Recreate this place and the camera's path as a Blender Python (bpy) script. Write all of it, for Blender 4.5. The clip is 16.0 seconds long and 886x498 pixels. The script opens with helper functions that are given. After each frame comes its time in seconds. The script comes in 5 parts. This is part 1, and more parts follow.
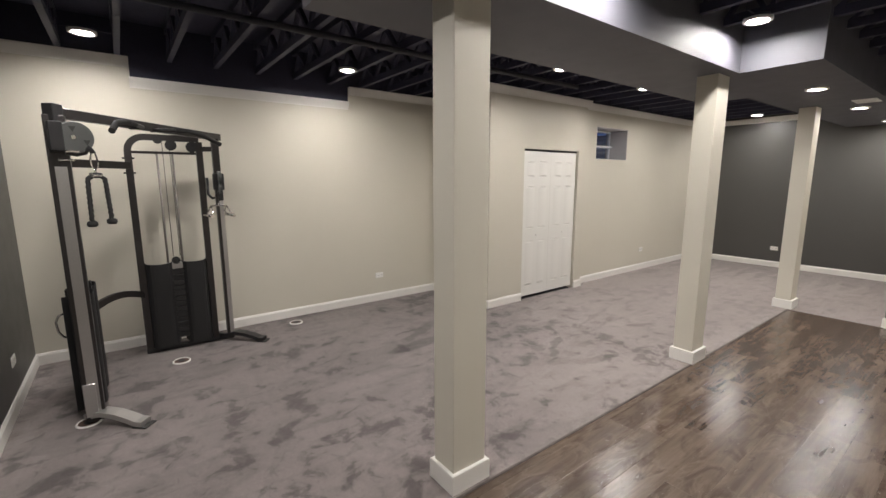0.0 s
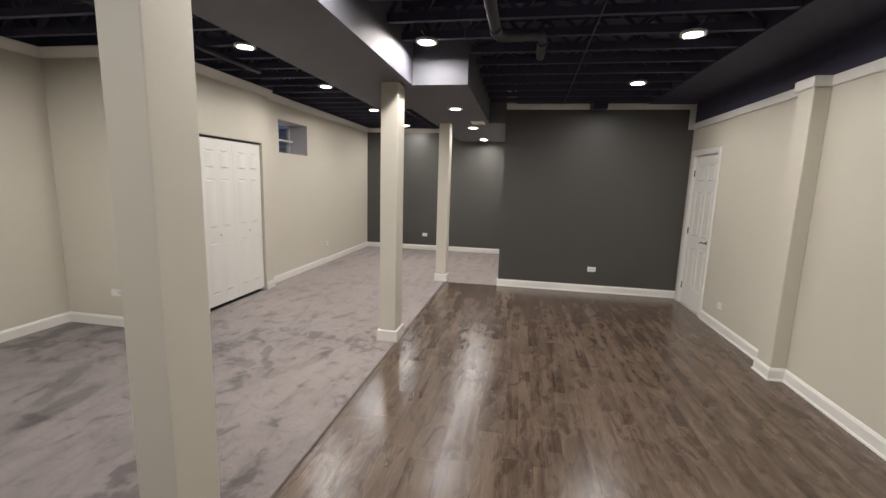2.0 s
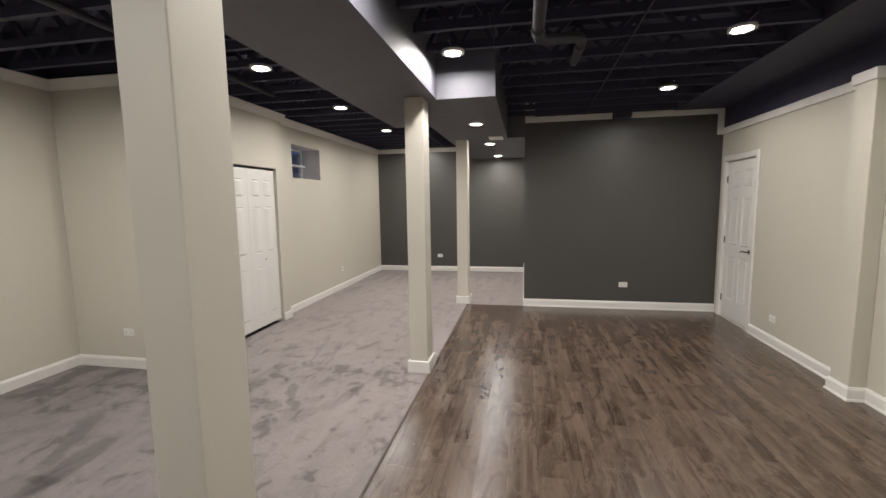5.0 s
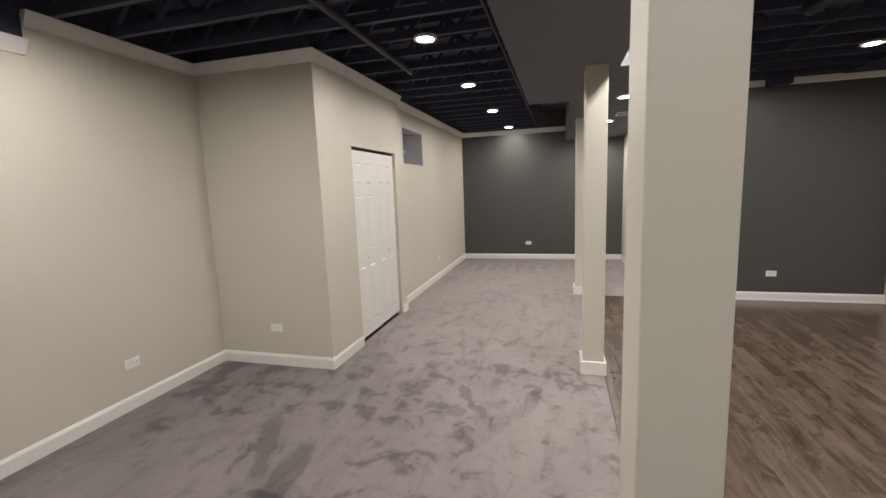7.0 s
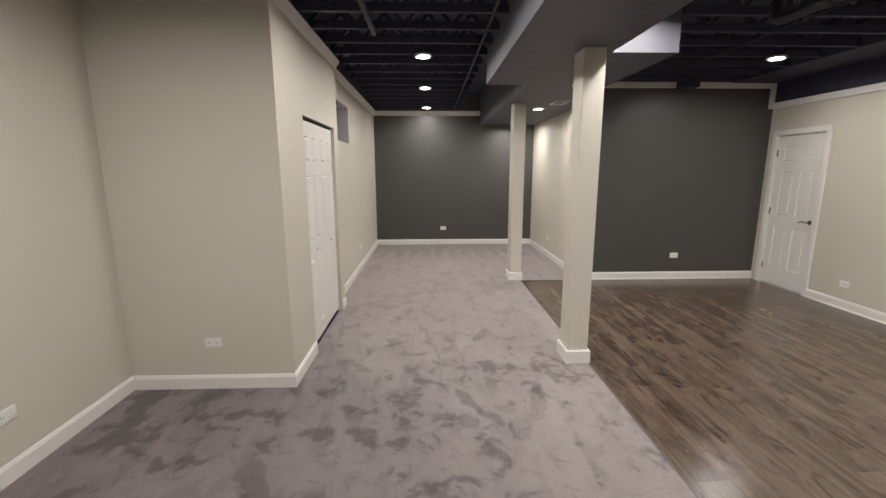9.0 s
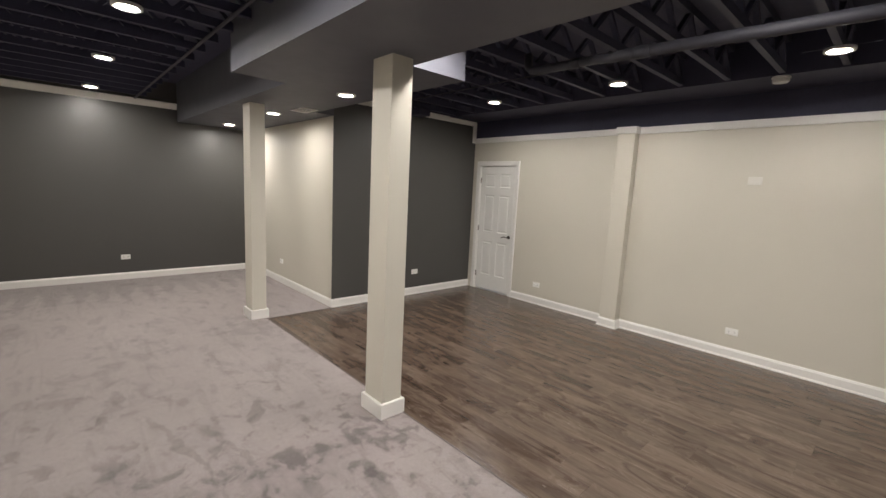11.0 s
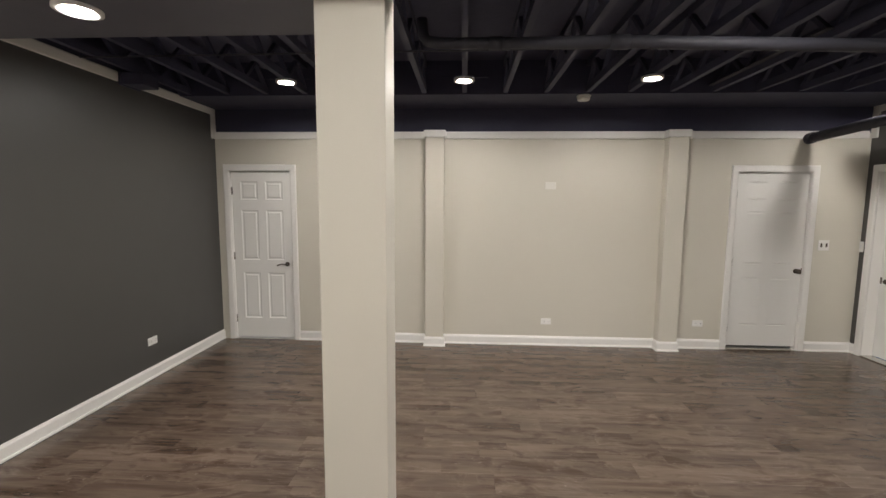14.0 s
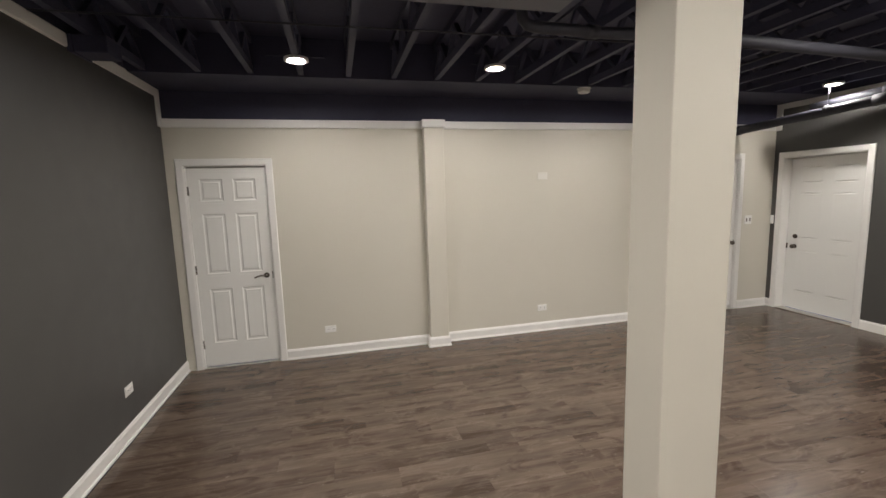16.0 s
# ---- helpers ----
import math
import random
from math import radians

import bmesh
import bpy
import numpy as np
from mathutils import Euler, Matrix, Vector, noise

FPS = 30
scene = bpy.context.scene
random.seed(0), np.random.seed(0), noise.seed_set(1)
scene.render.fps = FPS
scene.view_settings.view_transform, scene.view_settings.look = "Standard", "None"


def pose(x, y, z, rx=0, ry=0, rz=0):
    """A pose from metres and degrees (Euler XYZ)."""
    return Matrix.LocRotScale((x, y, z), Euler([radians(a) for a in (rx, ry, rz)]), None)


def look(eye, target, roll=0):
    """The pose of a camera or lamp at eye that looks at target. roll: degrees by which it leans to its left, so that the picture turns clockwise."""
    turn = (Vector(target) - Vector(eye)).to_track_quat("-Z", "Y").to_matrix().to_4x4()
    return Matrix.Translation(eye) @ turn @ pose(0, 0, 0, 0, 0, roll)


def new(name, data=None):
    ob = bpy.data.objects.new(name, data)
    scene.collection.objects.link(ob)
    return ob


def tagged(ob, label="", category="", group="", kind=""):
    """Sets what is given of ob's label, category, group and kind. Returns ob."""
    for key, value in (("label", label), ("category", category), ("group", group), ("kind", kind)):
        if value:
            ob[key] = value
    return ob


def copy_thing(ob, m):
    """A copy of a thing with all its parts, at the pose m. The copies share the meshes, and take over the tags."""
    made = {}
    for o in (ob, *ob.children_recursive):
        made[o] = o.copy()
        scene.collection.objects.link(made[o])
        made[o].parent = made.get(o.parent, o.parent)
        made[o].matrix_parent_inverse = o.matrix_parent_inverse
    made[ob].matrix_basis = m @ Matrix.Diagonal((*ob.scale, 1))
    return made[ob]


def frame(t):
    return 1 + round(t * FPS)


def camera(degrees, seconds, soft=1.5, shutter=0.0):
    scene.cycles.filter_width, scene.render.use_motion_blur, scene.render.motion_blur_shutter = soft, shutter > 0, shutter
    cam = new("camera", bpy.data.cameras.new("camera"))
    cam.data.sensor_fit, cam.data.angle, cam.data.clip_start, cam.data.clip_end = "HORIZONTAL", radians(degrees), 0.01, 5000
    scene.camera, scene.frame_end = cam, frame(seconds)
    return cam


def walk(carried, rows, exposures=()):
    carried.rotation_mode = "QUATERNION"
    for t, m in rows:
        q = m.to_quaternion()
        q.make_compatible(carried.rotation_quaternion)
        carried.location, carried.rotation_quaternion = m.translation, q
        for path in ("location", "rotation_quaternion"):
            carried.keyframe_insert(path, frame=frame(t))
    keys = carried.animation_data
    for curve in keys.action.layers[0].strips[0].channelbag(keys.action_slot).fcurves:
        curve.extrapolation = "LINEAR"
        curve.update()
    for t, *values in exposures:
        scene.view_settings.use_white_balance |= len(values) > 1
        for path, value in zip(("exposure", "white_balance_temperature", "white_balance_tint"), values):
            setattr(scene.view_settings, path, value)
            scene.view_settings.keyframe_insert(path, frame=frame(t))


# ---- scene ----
cam = camera(92.3, 16.0)
PATH = [
    (0, (-0.144, 0.030, 1.638), (1.041, 1.608, 1.315), -0.13),
    (0.5, (-0.098, 0.192, 1.634), (1.362, 1.524, 1.328), -0.72),
    (1, (-0.082, 0.323, 1.638), (1.584, 1.388, 1.339), -0.22),
    (1.5, (-0.094, 0.400, 1.618), (1.742, 1.136, 1.325), 1.12),
    (2, (-0.112, 0.415, 1.598), (1.832, 0.765, 1.283), 1.72),
    (2.5, (-0.099, 0.383, 1.608), (1.872, 0.374, 1.269), 1.53),
    (3, (-0.114, 0.401, 1.582), (1.845, 0.240, 1.212), 0.85),
    (3.2, (-0.112, 0.391, 1.564), (1.844, 0.214, 1.187), 0.3),
    (5.5, (0.136, 0.958, 1.595), (2.065, 1.434, 1.369), -0.97),
    (6, (0.104, 1.285, 1.662), (2.024, 1.777, 1.396), -1.00),
    (6.5, (0.139, 1.593, 1.620), (2.049, 2.116, 1.343), -1.31),
    (7, (0.213, 1.924, 1.588), (2.120, 2.456, 1.306), -2.13),
    (7.5, (0.226, 2.205, 1.583), (2.126, 2.751, 1.277), -1.00),
    (8, (0.157, 2.52, 1.622), (2.052, 3.073, 1.299), -1.1),
    (8.5, (0.258, 2.692, 1.628), (2.192, 3.058, 1.274), -0.5),
    (9, (0.498, 2.885, 1.605), (2.462, 2.822, 1.233), -0.1),
    (9.5, (0.694, 3.056, 1.614), (2.603, 2.593, 1.237), 1.8),
    (10, (0.919, 3.273, 1.62), (2.713, 2.465, 1.265), 1.3),
    (10.2, (1.013, 3.328, 1.637), (2.753, 2.407, 1.286), 1.9),
    (12.3, (2.412, 3.397, 1.654), (3.386, 1.663, 1.440), 0.8),
    (12.5, (2.576, 3.379, 1.654), (3.503, 1.620, 1.430), 0.78),
    (13, (2.967, 3.355, 1.642), (3.618, 1.478, 1.408), 1.23),
    (13.5, (3.267, 3.296, 1.666), (3.680, 1.354, 1.428), 0.90),
    (14, (3.542, 3.100, 1.656), (3.640, 1.113, 1.447), 0.37),
    (14.5, (3.853, 2.971, 1.665), (3.565, 1.003, 1.455), 0.74),
    (15, (4.217, 2.923, 1.686), (3.715, 1.001, 1.451), -0.23),
    (15.5, (4.559, 2.801, 1.704), (4.069, 0.877, 1.464), -1.43),
    (16, (4.921, 2.754, 1.708), (4.449, 0.828, 1.448), -1.75),
]
walk(cam, [(t, look(eye, target, roll)) for t, eye, target, roll in PATH], [(0, 0.0)])

# ---- world and light ----
world = bpy.data.worlds.new("dusk")
scene.world = world
world.use_nodes = True
world.node_tree.nodes["Background"].inputs["Color"].default_value = (0.16, 0.26, 0.62, 1)
world.node_tree.nodes["Background"].inputs["Strength"].default_value = 0.40
LED = 615.0
LED_COLOUR = (1.0, 0.943, 0.895, 1)

# ---- main planes of the plan ----
X_BACK, X_BUMP, X_BUMP_END, X_DARK, X_FAR = -0.89, 3.472, 5.40, 6.482, 9.52
Y_RIGHT, Y_NOOK, Y_WINDOW, Y_BUMP, Y_GYM = -1.872, 0.712, 4.0, 3.895, 5.077
Y_SEAM, X_SEAM = 1.56, 6.45
Z_CROWN, Z_RCROWN, Z_SOFFIT, Z_JOIST, Z_DECK = 2.75, 2.48, 2.475, 2.75, 3.06
T = 0.14


# ---- materials ----
def nodes_of(name):
    m = bpy.data.materials.new(name)
    m.use_nodes = True
    n = m.node_tree.nodes
    return m, n, m.node_tree.links, n["Principled BSDF"]


def coords(n, l, scale=(1, 1, 1), source="Object", shift=False):
    tc = n.new("ShaderNodeTexCoord")
    mp = n.new("ShaderNodeMapping")
    mp.inputs["Scale"].default_value = scale
    l.new(tc.outputs[source], mp.inputs["Vector"])
    if shift:
        info = n.new("ShaderNodeObjectInfo")
        mul = n.new("ShaderNodeVectorMath")
        mul.operation = "MULTIPLY"
        comb = n.new("ShaderNodeCombineXYZ")
        for k in "XYZ":
            l.new(info.outputs["Random"], comb.inputs[k])
        l.new(comb.outputs[0], mul.inputs[0])
        mul.inputs[1].default_value = (37.0, 61.0, 23.0)
        l.new(mul.outputs[0], mp.inputs["Location"])
    return mp.outputs[0]


def noise_node(n, l, vec, scale, detail=4.0, rough=0.55, distort=0.0):
    t = n.new("ShaderNodeTexNoise")
    t.inputs["Scale"].default_value = scale
    t.inputs["Detail"].default_value = detail
    t.inputs["Roughness"].default_value = rough
    t.inputs["Distortion"].default_value = distort
    l.new(vec, t.inputs["Vector"])
    return t.outputs["Fac"]


def ramp(n, l, fac, stops):
    r = n.new("ShaderNodeValToRGB")
    while len(r.color_ramp.elements) < len(stops):
        r.color_ramp.elements.new(0.5)
    for e, (p, c) in zip(r.color_ramp.elements, stops):
        e.position = p
        e.color = (c, c, c, 1) if isinstance(c, (int, float)) else (*c, 1)
    l.new(fac, r.inputs["Fac"])
    return r.outputs["Color"]


def mixed(n, l, a, b, fac, mode="MIX"):
    m = n.new("ShaderNodeMix")
    m.data_type = "RGBA"
    m.blend_type = mode
    for idx, v in ((6, a), (7, b)):
        if isinstance(v, tuple):
            m.inputs[idx].default_value = (*v, 1)
        else:
            l.new(v, m.inputs[idx])
    if isinstance(fac, (int, float)):
        m.inputs[0].default_value = fac
    else:
        l.new(fac, m.inputs[0])
    return m.outputs[2]


def math_node(n, l, op, a, b=0.0, c=0.0):
    m = n.new("ShaderNodeMath")
    m.operation = op
    for sock, v in zip(m.inputs, (a, b, c)):
        if isinstance(v, (int, float)):
            sock.default_value = v
        else:
            l.new(v, sock)
    return m.outputs[0]


def bumped(n, l, bsdf, height, strength, distance):
    b = n.new("ShaderNodeBump")
    b.inputs["Strength"].default_value = strength
    b.inputs["Distance"].default_value = distance
    l.new(height, b.inputs["Height"])
    l.new(b.outputs[0], bsdf.inputs["Normal"])


def scaled(rgb, k):
    return tuple(c * k for c in rgb)


def paint(name, rgb, rough=0.6, vary=0.06, grain=180.0, relief=0.0006, metal=0.0, coat=0.0, wide=1.1):
    """A painted or moulded surface: faint wide unevenness, roller stipple, uneven gloss."""
    m, n, l, b = nodes_of(name)
    v = coords(n, l, source="Object")
    wide_f = noise_node(n, l, v, wide, 5.0, 0.6)
    fine_f = noise_node(n, l, v, grain, 2.0)
    col = mixed(n, l, scaled(rgb, 1 - vary), scaled(rgb, 1 + vary), wide_f)
    fine = ramp(n, l, fine_f, [(0.3, 1 - vary * 0.6), (0.7, 1.0)])
    l.new(mixed(n, l, col, fine, 1.0, "MULTIPLY"), b.inputs["Base Color"])
    r = n.new("ShaderNodeMapRange")
    r.inputs["To Min"].default_value, r.inputs["To Max"].default_value = rough - 0.06, min(1, rough + 0.08)
    l.new(noise_node(n, l, v, 6.0, 4.0), r.inputs["Value"])
    l.new(r.outputs[0], b.inputs["Roughness"])
    b.inputs["Metallic"].default_value = metal
    b.inputs["Coat Weight"].default_value = coat
    if relief:
        bumped(n, l, b, fine_f, 0.35, relief)
    return m


DRAG_MARKS = [(2.34, 3.74, 0.50, 0.44, 0.085, 0.62), (2.08, 3.43, 0.12, 0.40, 0.115, 0.60), (4.30, 2.90, 0.21, 0.57, 0.028, 0.80), (4.09, 2.65, 0.23, 0.37, 0.026, 0.82),
              (4.42, 2.39, -0.48, 0.20, 0.050, 0.74), (3.23, 2.61, 0.39, 0.20, 0.050, 0.66), (3.02, 2.49, 0.68, 0.16, 0.050, 0.68), (2.98, 2.64, 1.55, 0.09, 0.085, 0.70),
              (3.76, 3.45, 0.52, 0.13, 0.050, 0.76), (4.60, 3.78, 0.14, 0.36, 0.030, 0.80), (2.91, 3.02, -1.27, 0.09, 0.050, 0.74), (3.08, 3.38, -1.29, 0.11, 0.070, 0.76),
              (3.38, 2.10, -0.72, 0.09, 0.060, 0.76), (3.21, 2.13, -0.24, 0.26, 0.080, 0.80)]


def carpet_material():
    m, n, l, b = nodes_of("cut_pile_carpet")
    v = coords(n, l)
    streak = coords(n, l, (1.0, 1.1, 1.0))
    tread = noise_node(n, l, streak, 4.4, 5.0, 0.60, 0.35)
    scuff = noise_node(n, l, coords(n, l, (1.3, 0.8, 1.0)), 13.0, 3.0, 0.55, 0.4)
    pile = noise_node(n, l, v, 330.0, 2.0, 0.7)
    tuft = noise_node(n, l, v, 42.0, 4.0, 0.7)
    area = noise_node(n, l, v, 0.75, 3.0, 0.55)
    # the pile lies both ways: brushed lighter, or trodden darker in patches
    trodden = n.new("ShaderNodeMath")
    trodden.operation = "ADD"
    l.new(tread, trodden.inputs[0])
    shift = n.new("ShaderNodeMapRange")
    shift.inputs["From Min"].default_value, shift.inputs["From Max"].default_value = 0.3, 0.7
    shift.inputs["To Min"].default_value, shift.inputs["To Max"].default_value = -0.09, 0.10
    l.new(area, shift.inputs["Value"])
    l.new(shift.outputs[0], trodden.inputs[1])
    # trodden most in the near half of the room, smooth and freshly swept towards the end wall
    place = n.new("ShaderNodeSeparateXYZ")
    l.new(v, place.inputs[0])
    worn = n.new("ShaderNodeMapRange")
    worn.interpolation_type = "SMOOTHSTEP"
    worn.inputs["From Min"].default_value, worn.inputs["From Max"].default_value = 2.9, 5.6
    worn.inputs["To Min"].default_value, worn.inputs["To Max"].default_value = 1.0, 0.34
    l.new(math_node(n, l, "MULTIPLY_ADD", area, 2.4, math_node(n, l, "SUBTRACT", place.outputs["X"], 1.2)), worn.inputs["Value"])
    light, dark = (0.318, 0.274, 0.266), (0.146, 0.122, 0.121)
    lay = ramp(n, l, trodden.outputs[0], [(0.355, 1.0), (0.410, 0.66), (0.436, 0.20), (0.53, 0.0)])
    c1 = mixed(n, l, light, dark, math_node(n, l, "MULTIPLY", lay, worn.outputs[0]))
    scuffed = math_node(n, l, "MULTIPLY", ramp(n, l, scuff, [(0.34, 0.50), (0.43, 0.0)]), worn.outputs[0])
    c3 = mixed(n, l, c1, (0.20, 0.17, 0.168), scuffed)
    # broad swathes where the pile was brushed the other way
    swathe = noise_node(n, l, coords(n, l, (0.7, 1.5, 1.0)), 1.5, 3.0, 0.5, 0.9)
    c3 = mixed(n, l, c3, ramp(n, l, swathe, [(0.34, 0.84), (0.44, 0.98), (0.60, 1.02), (0.70, 1.06)]), worn.outputs[0], "MULTIPLY")
    # teeth of darker pile where the sweeper was pushed towards the end wall
    tooth = math_node(n, l, "PINGPONG", math_node(n, l, "MULTIPLY_ADD", place.outputs["Y"], 7.6, math_node(n, l, "MULTIPLY", area, 3.0)), 1.0)
    reach = math_node(n, l, "MULTIPLY_ADD", tooth, 0.95, math_node(n, l, "MULTIPLY", scuff, 1.6))
    teeth = math_node(n, l, "SUBTRACT", math_node(n, l, "SUBTRACT", place.outputs["X"], 7.05), reach)
    c3 = mixed(n, l, c3, ramp(n, l, teeth, [(0.0, 1.0), (0.30, 0.80)]), 1.0, "MULTIPLY")
    # short scuffs, then long sweeper strokes
    for turn, size, low, tone in ((0.6, (3.0, 9.0, 1.0), 0.335, 0.84), (-0.9, (2.2, 6.0, 1.0), 0.325, 0.82), (0.12, (0.55, 9.0, 1.0), 0.345, 0.90)):
        mp = n.new("ShaderNodeMapping")
        mp.inputs["Rotation"].default_value = (0, 0, turn)
        mp.inputs["Location"].default_value = (turn * 7, 3.1, 0)
        mp.inputs["Scale"].default_value = size
        l.new(v, mp.inputs["Vector"])
        mark = ramp(n, l, noise_node(n, l, mp.outputs[0], 1.0, 2.0, 0.45, 0.7), [(low, tone), (low + 0.055, 1.0)])
        c3 = mixed(n, l, c3, mark, 0.8, "MULTIPLY")
    c4 = mixed(n, l, c3, ramp(n, l, pile, [(0.25, 0.74), (0.75, 1.10)]), 1.0, "MULTIPLY")
    c5 = mixed(n, l, c4, ramp(n, l, tuft, [(0.25, 0.90), (0.75, 1.06)]), 1.0, "MULTIPLY")
    # single drag marks in the pile: middle, turn, half length, half width, tone
    wobble = n.new("ShaderNodeTexNoise")
    wobble.inputs["Scale"].default_value = 7.0
    wobble.inputs["Detail"].default_value = 4.0
    l.new(v, wobble.inputs["Vector"])
    push = n.new("ShaderNodeVectorMath")
    push.operation = "MULTIPLY_ADD"
    l.new(wobble.outputs["Color"], push.inputs[0])
    push.inputs[1].default_value = (0.16, 0.16, 0.0)
    l.new(v, push.inputs[2])
    for x, y, turn, long, wide, tone in DRAG_MARKS:
        mp = n.new("ShaderNodeMapping")
        mp.vector_type = "TEXTURE"
        mp.inputs["Location"].default_value = (x + 0.08, y + 0.08, 0)
        mp.inputs["Rotation"].default_value = (0, 0, turn)
        mp.inputs["Scale"].default_value = (long, wide, 1)
        l.new(push.outputs[0], mp.inputs["Vector"])
        far = n.new("ShaderNodeVectorMath")
        far.operation = "LENGTH"
        l.new(mp.outputs[0], far.inputs[0])
        c5 = mixed(n, l, c5, ramp(n, l, far.outputs["Value"], [(0.72, tone), (1.0, 1.0)]), 1.0, "MULTIPLY")
    # a wide round mask with a noisy rim tones the carpet down about this centre
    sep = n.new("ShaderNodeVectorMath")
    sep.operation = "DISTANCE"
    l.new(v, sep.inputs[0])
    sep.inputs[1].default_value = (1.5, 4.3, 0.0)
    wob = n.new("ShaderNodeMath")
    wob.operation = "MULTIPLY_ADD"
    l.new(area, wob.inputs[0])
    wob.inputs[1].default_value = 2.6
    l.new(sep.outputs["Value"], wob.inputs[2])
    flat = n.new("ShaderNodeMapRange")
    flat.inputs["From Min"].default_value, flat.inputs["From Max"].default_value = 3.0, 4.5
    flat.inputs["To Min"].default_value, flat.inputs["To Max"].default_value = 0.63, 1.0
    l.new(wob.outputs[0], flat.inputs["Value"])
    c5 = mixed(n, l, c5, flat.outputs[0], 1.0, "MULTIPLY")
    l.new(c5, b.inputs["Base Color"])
    b.inputs["Roughness"].default_value = 0.95
    b.inputs["Specular IOR Level"].default_value = 0.1
    b.inputs["Sheen Weight"].default_value = 0.2
    b.inputs["Sheen Roughness"].default_value = 0.6
    bumped(n, l, b, mixed(n, l, pile, tuft, 0.5), 0.6, 0.006)
    return m


def plank_material():
    """Printed oak: two strips to a plank, cut into short boards, some with a dark heart fading along the board."""
    m, n, l, b = nodes_of("grey_brown_vinyl_plank")
    info = n.new("ShaderNodeObjectInfo")
    cloud = noise_node(n, l, coords(n, l, (0.5, 4.5, 1.0), shift=True), 1.8, 4.0, 0.6, 0.35)
    grain = noise_node(n, l, coords(n, l, (1.0, 16.0, 1.0), shift=True), 5.0, 5.0, 0.62, 0.5)
    blotch = noise_node(n, l, coords(n, l, (1.0, 1.6, 1.0), shift=True), 3.0, 3.0, 0.55, 0.1)
    streak = noise_node(n, l, coords(n, l, (0.40, 6.0, 1.0), shift=True), 2.3, 3.0, 0.55, 0.30)
    # board cells
    tc = n.new("ShaderNodeTexCoord")
    xyz = n.new("ShaderNodeSeparateXYZ")
    l.new(tc.outputs["Object"], xyz.inputs[0])
    strip = math_node(n, l, "FLOOR", math_node(n, l, "MULTIPLY", xyz.outputs["Y"], 11.236))
    start = math_node(n, l, "MULTIPLY_ADD", info.outputs["Random"], 53.0, math_node(n, l, "MULTIPLY", strip, 0.37))
    along = math_node(n, l, "MULTIPLY_ADD", xyz.outputs["X"], 2.3, start)
    cell = math_node(n, l, "FLOOR", along)
    run = math_node(n, l, "FRACT", along)
    pick = n.new("ShaderNodeCombineXYZ")
    l.new(cell, pick.inputs["X"])
    l.new(strip, pick.inputs["Y"])
    l.new(math_node(n, l, "MULTIPLY", info.outputs["Random"], 91.0), pick.inputs["Z"])
    white = n.new("ShaderNodeTexWhiteNoise")
    l.new(pick.outputs[0], white.inputs["Vector"])
    dark_board = ramp(n, l, white.outputs["Value"], [(0.86, 0.0), (0.92, 1.0)])
    fade = ramp(n, l, run, [(0.0, 1.0), (0.55, 0.85), (1.0, 0.0)])
    heart = math_node(n, l, "MULTIPLY", math_node(n, l, "MULTIPLY", dark_board, fade), ramp(n, l, streak, [(0.33, 0.0), (0.47, 1.0)]))
    heart = math_node(n, l, "MULTIPLY", heart, ramp(n, l, grain, [(0.44, 1.0), (0.62, 0.50)]))
    c = mixed(n, l, (0.086, 0.061, 0.045), (0.140, 0.104, 0.080), ramp(n, l, cloud, [(0.32, 0.0), (0.66, 1.0)]))
    c = mixed(n, l, c, ramp(n, l, grain, [(0.34, 0.86), (0.60, 1.05)]), 0.9, "MULTIPLY")
    c = mixed(n, l, c, ramp(n, l, streak, [(0.42, (1.08, 1.08, 1.08)), (0.52, (0.97, 0.96, 0.95)), (0.66, (0.68, 0.61, 0.57))]), 0.95, "MULTIPLY")
    c = mixed(n, l, c, (0.034, 0.018, 0.011), math_node(n, l, "MULTIPLY", heart, 0.8))
    # soft brown heartwood clouds drawn out along the board, with pale flecks at their ends
    knot = noise_node(n, l, coords(n, l, (1.0, 2.5, 1.0), shift=True), 3.4, 4.0, 0.58, 0.9)
    core = math_node(n, l, "MULTIPLY", ramp(n, l, knot, [(0.52, 0.0), (0.65, 1.0)]), ramp(n, l, grain, [(0.40, 1.0), (0.64, 0.60)]))
    c = mixed(n, l, c, (0.044, 0.024, 0.015), math_node(n, l, "MULTIPLY", core, 0.74))
    rim = ramp(n, l, knot, [(0.44, 0.0), (0.485, 0.34), (0.53, 0.0)])
    c = mixed(n, l, c, (0.175, 0.138, 0.112), math_node(n, l, "MULTIPLY", rim, ramp(n, l, blotch, [(0.42, 0.0), (0.58, 1.0)])))
    fleck = noise_node(n, l, coords(n, l, (1.0, 3.0, 1.0), shift=True), 21.0, 2.0, 0.5, 0.8)
    c = mixed(n, l, c, (0.235, 0.195, 0.165), math_node(n, l, "MULTIPLY", ramp(n, l, fleck, [(0.68, 0.0), (0.74, 0.55)]), ramp(n, l, knot, [(0.44, 0.0), (0.52, 1.0)])))
    c = mixed(n, l, c, ramp(n, l, blotch, [(0.3, 0.90), (0.65, 1.05)]), 0.9, "MULTIPLY")
    c = mixed(n, l, c, ramp(n, l, info.outputs["Random"], [(0.0, (0.90, 0.87, 0.85)), (0.4, (0.99, 0.98, 0.97)), (1.0, (1.06, 1.05, 1.04))]), 1.0, "MULTIPLY")
    l.new(c, b.inputs["Base Color"])
    r = n.new("ShaderNodeMapRange")
    r.inputs["From Min"].default_value, r.inputs["From Max"].default_value = 0.3, 0.7
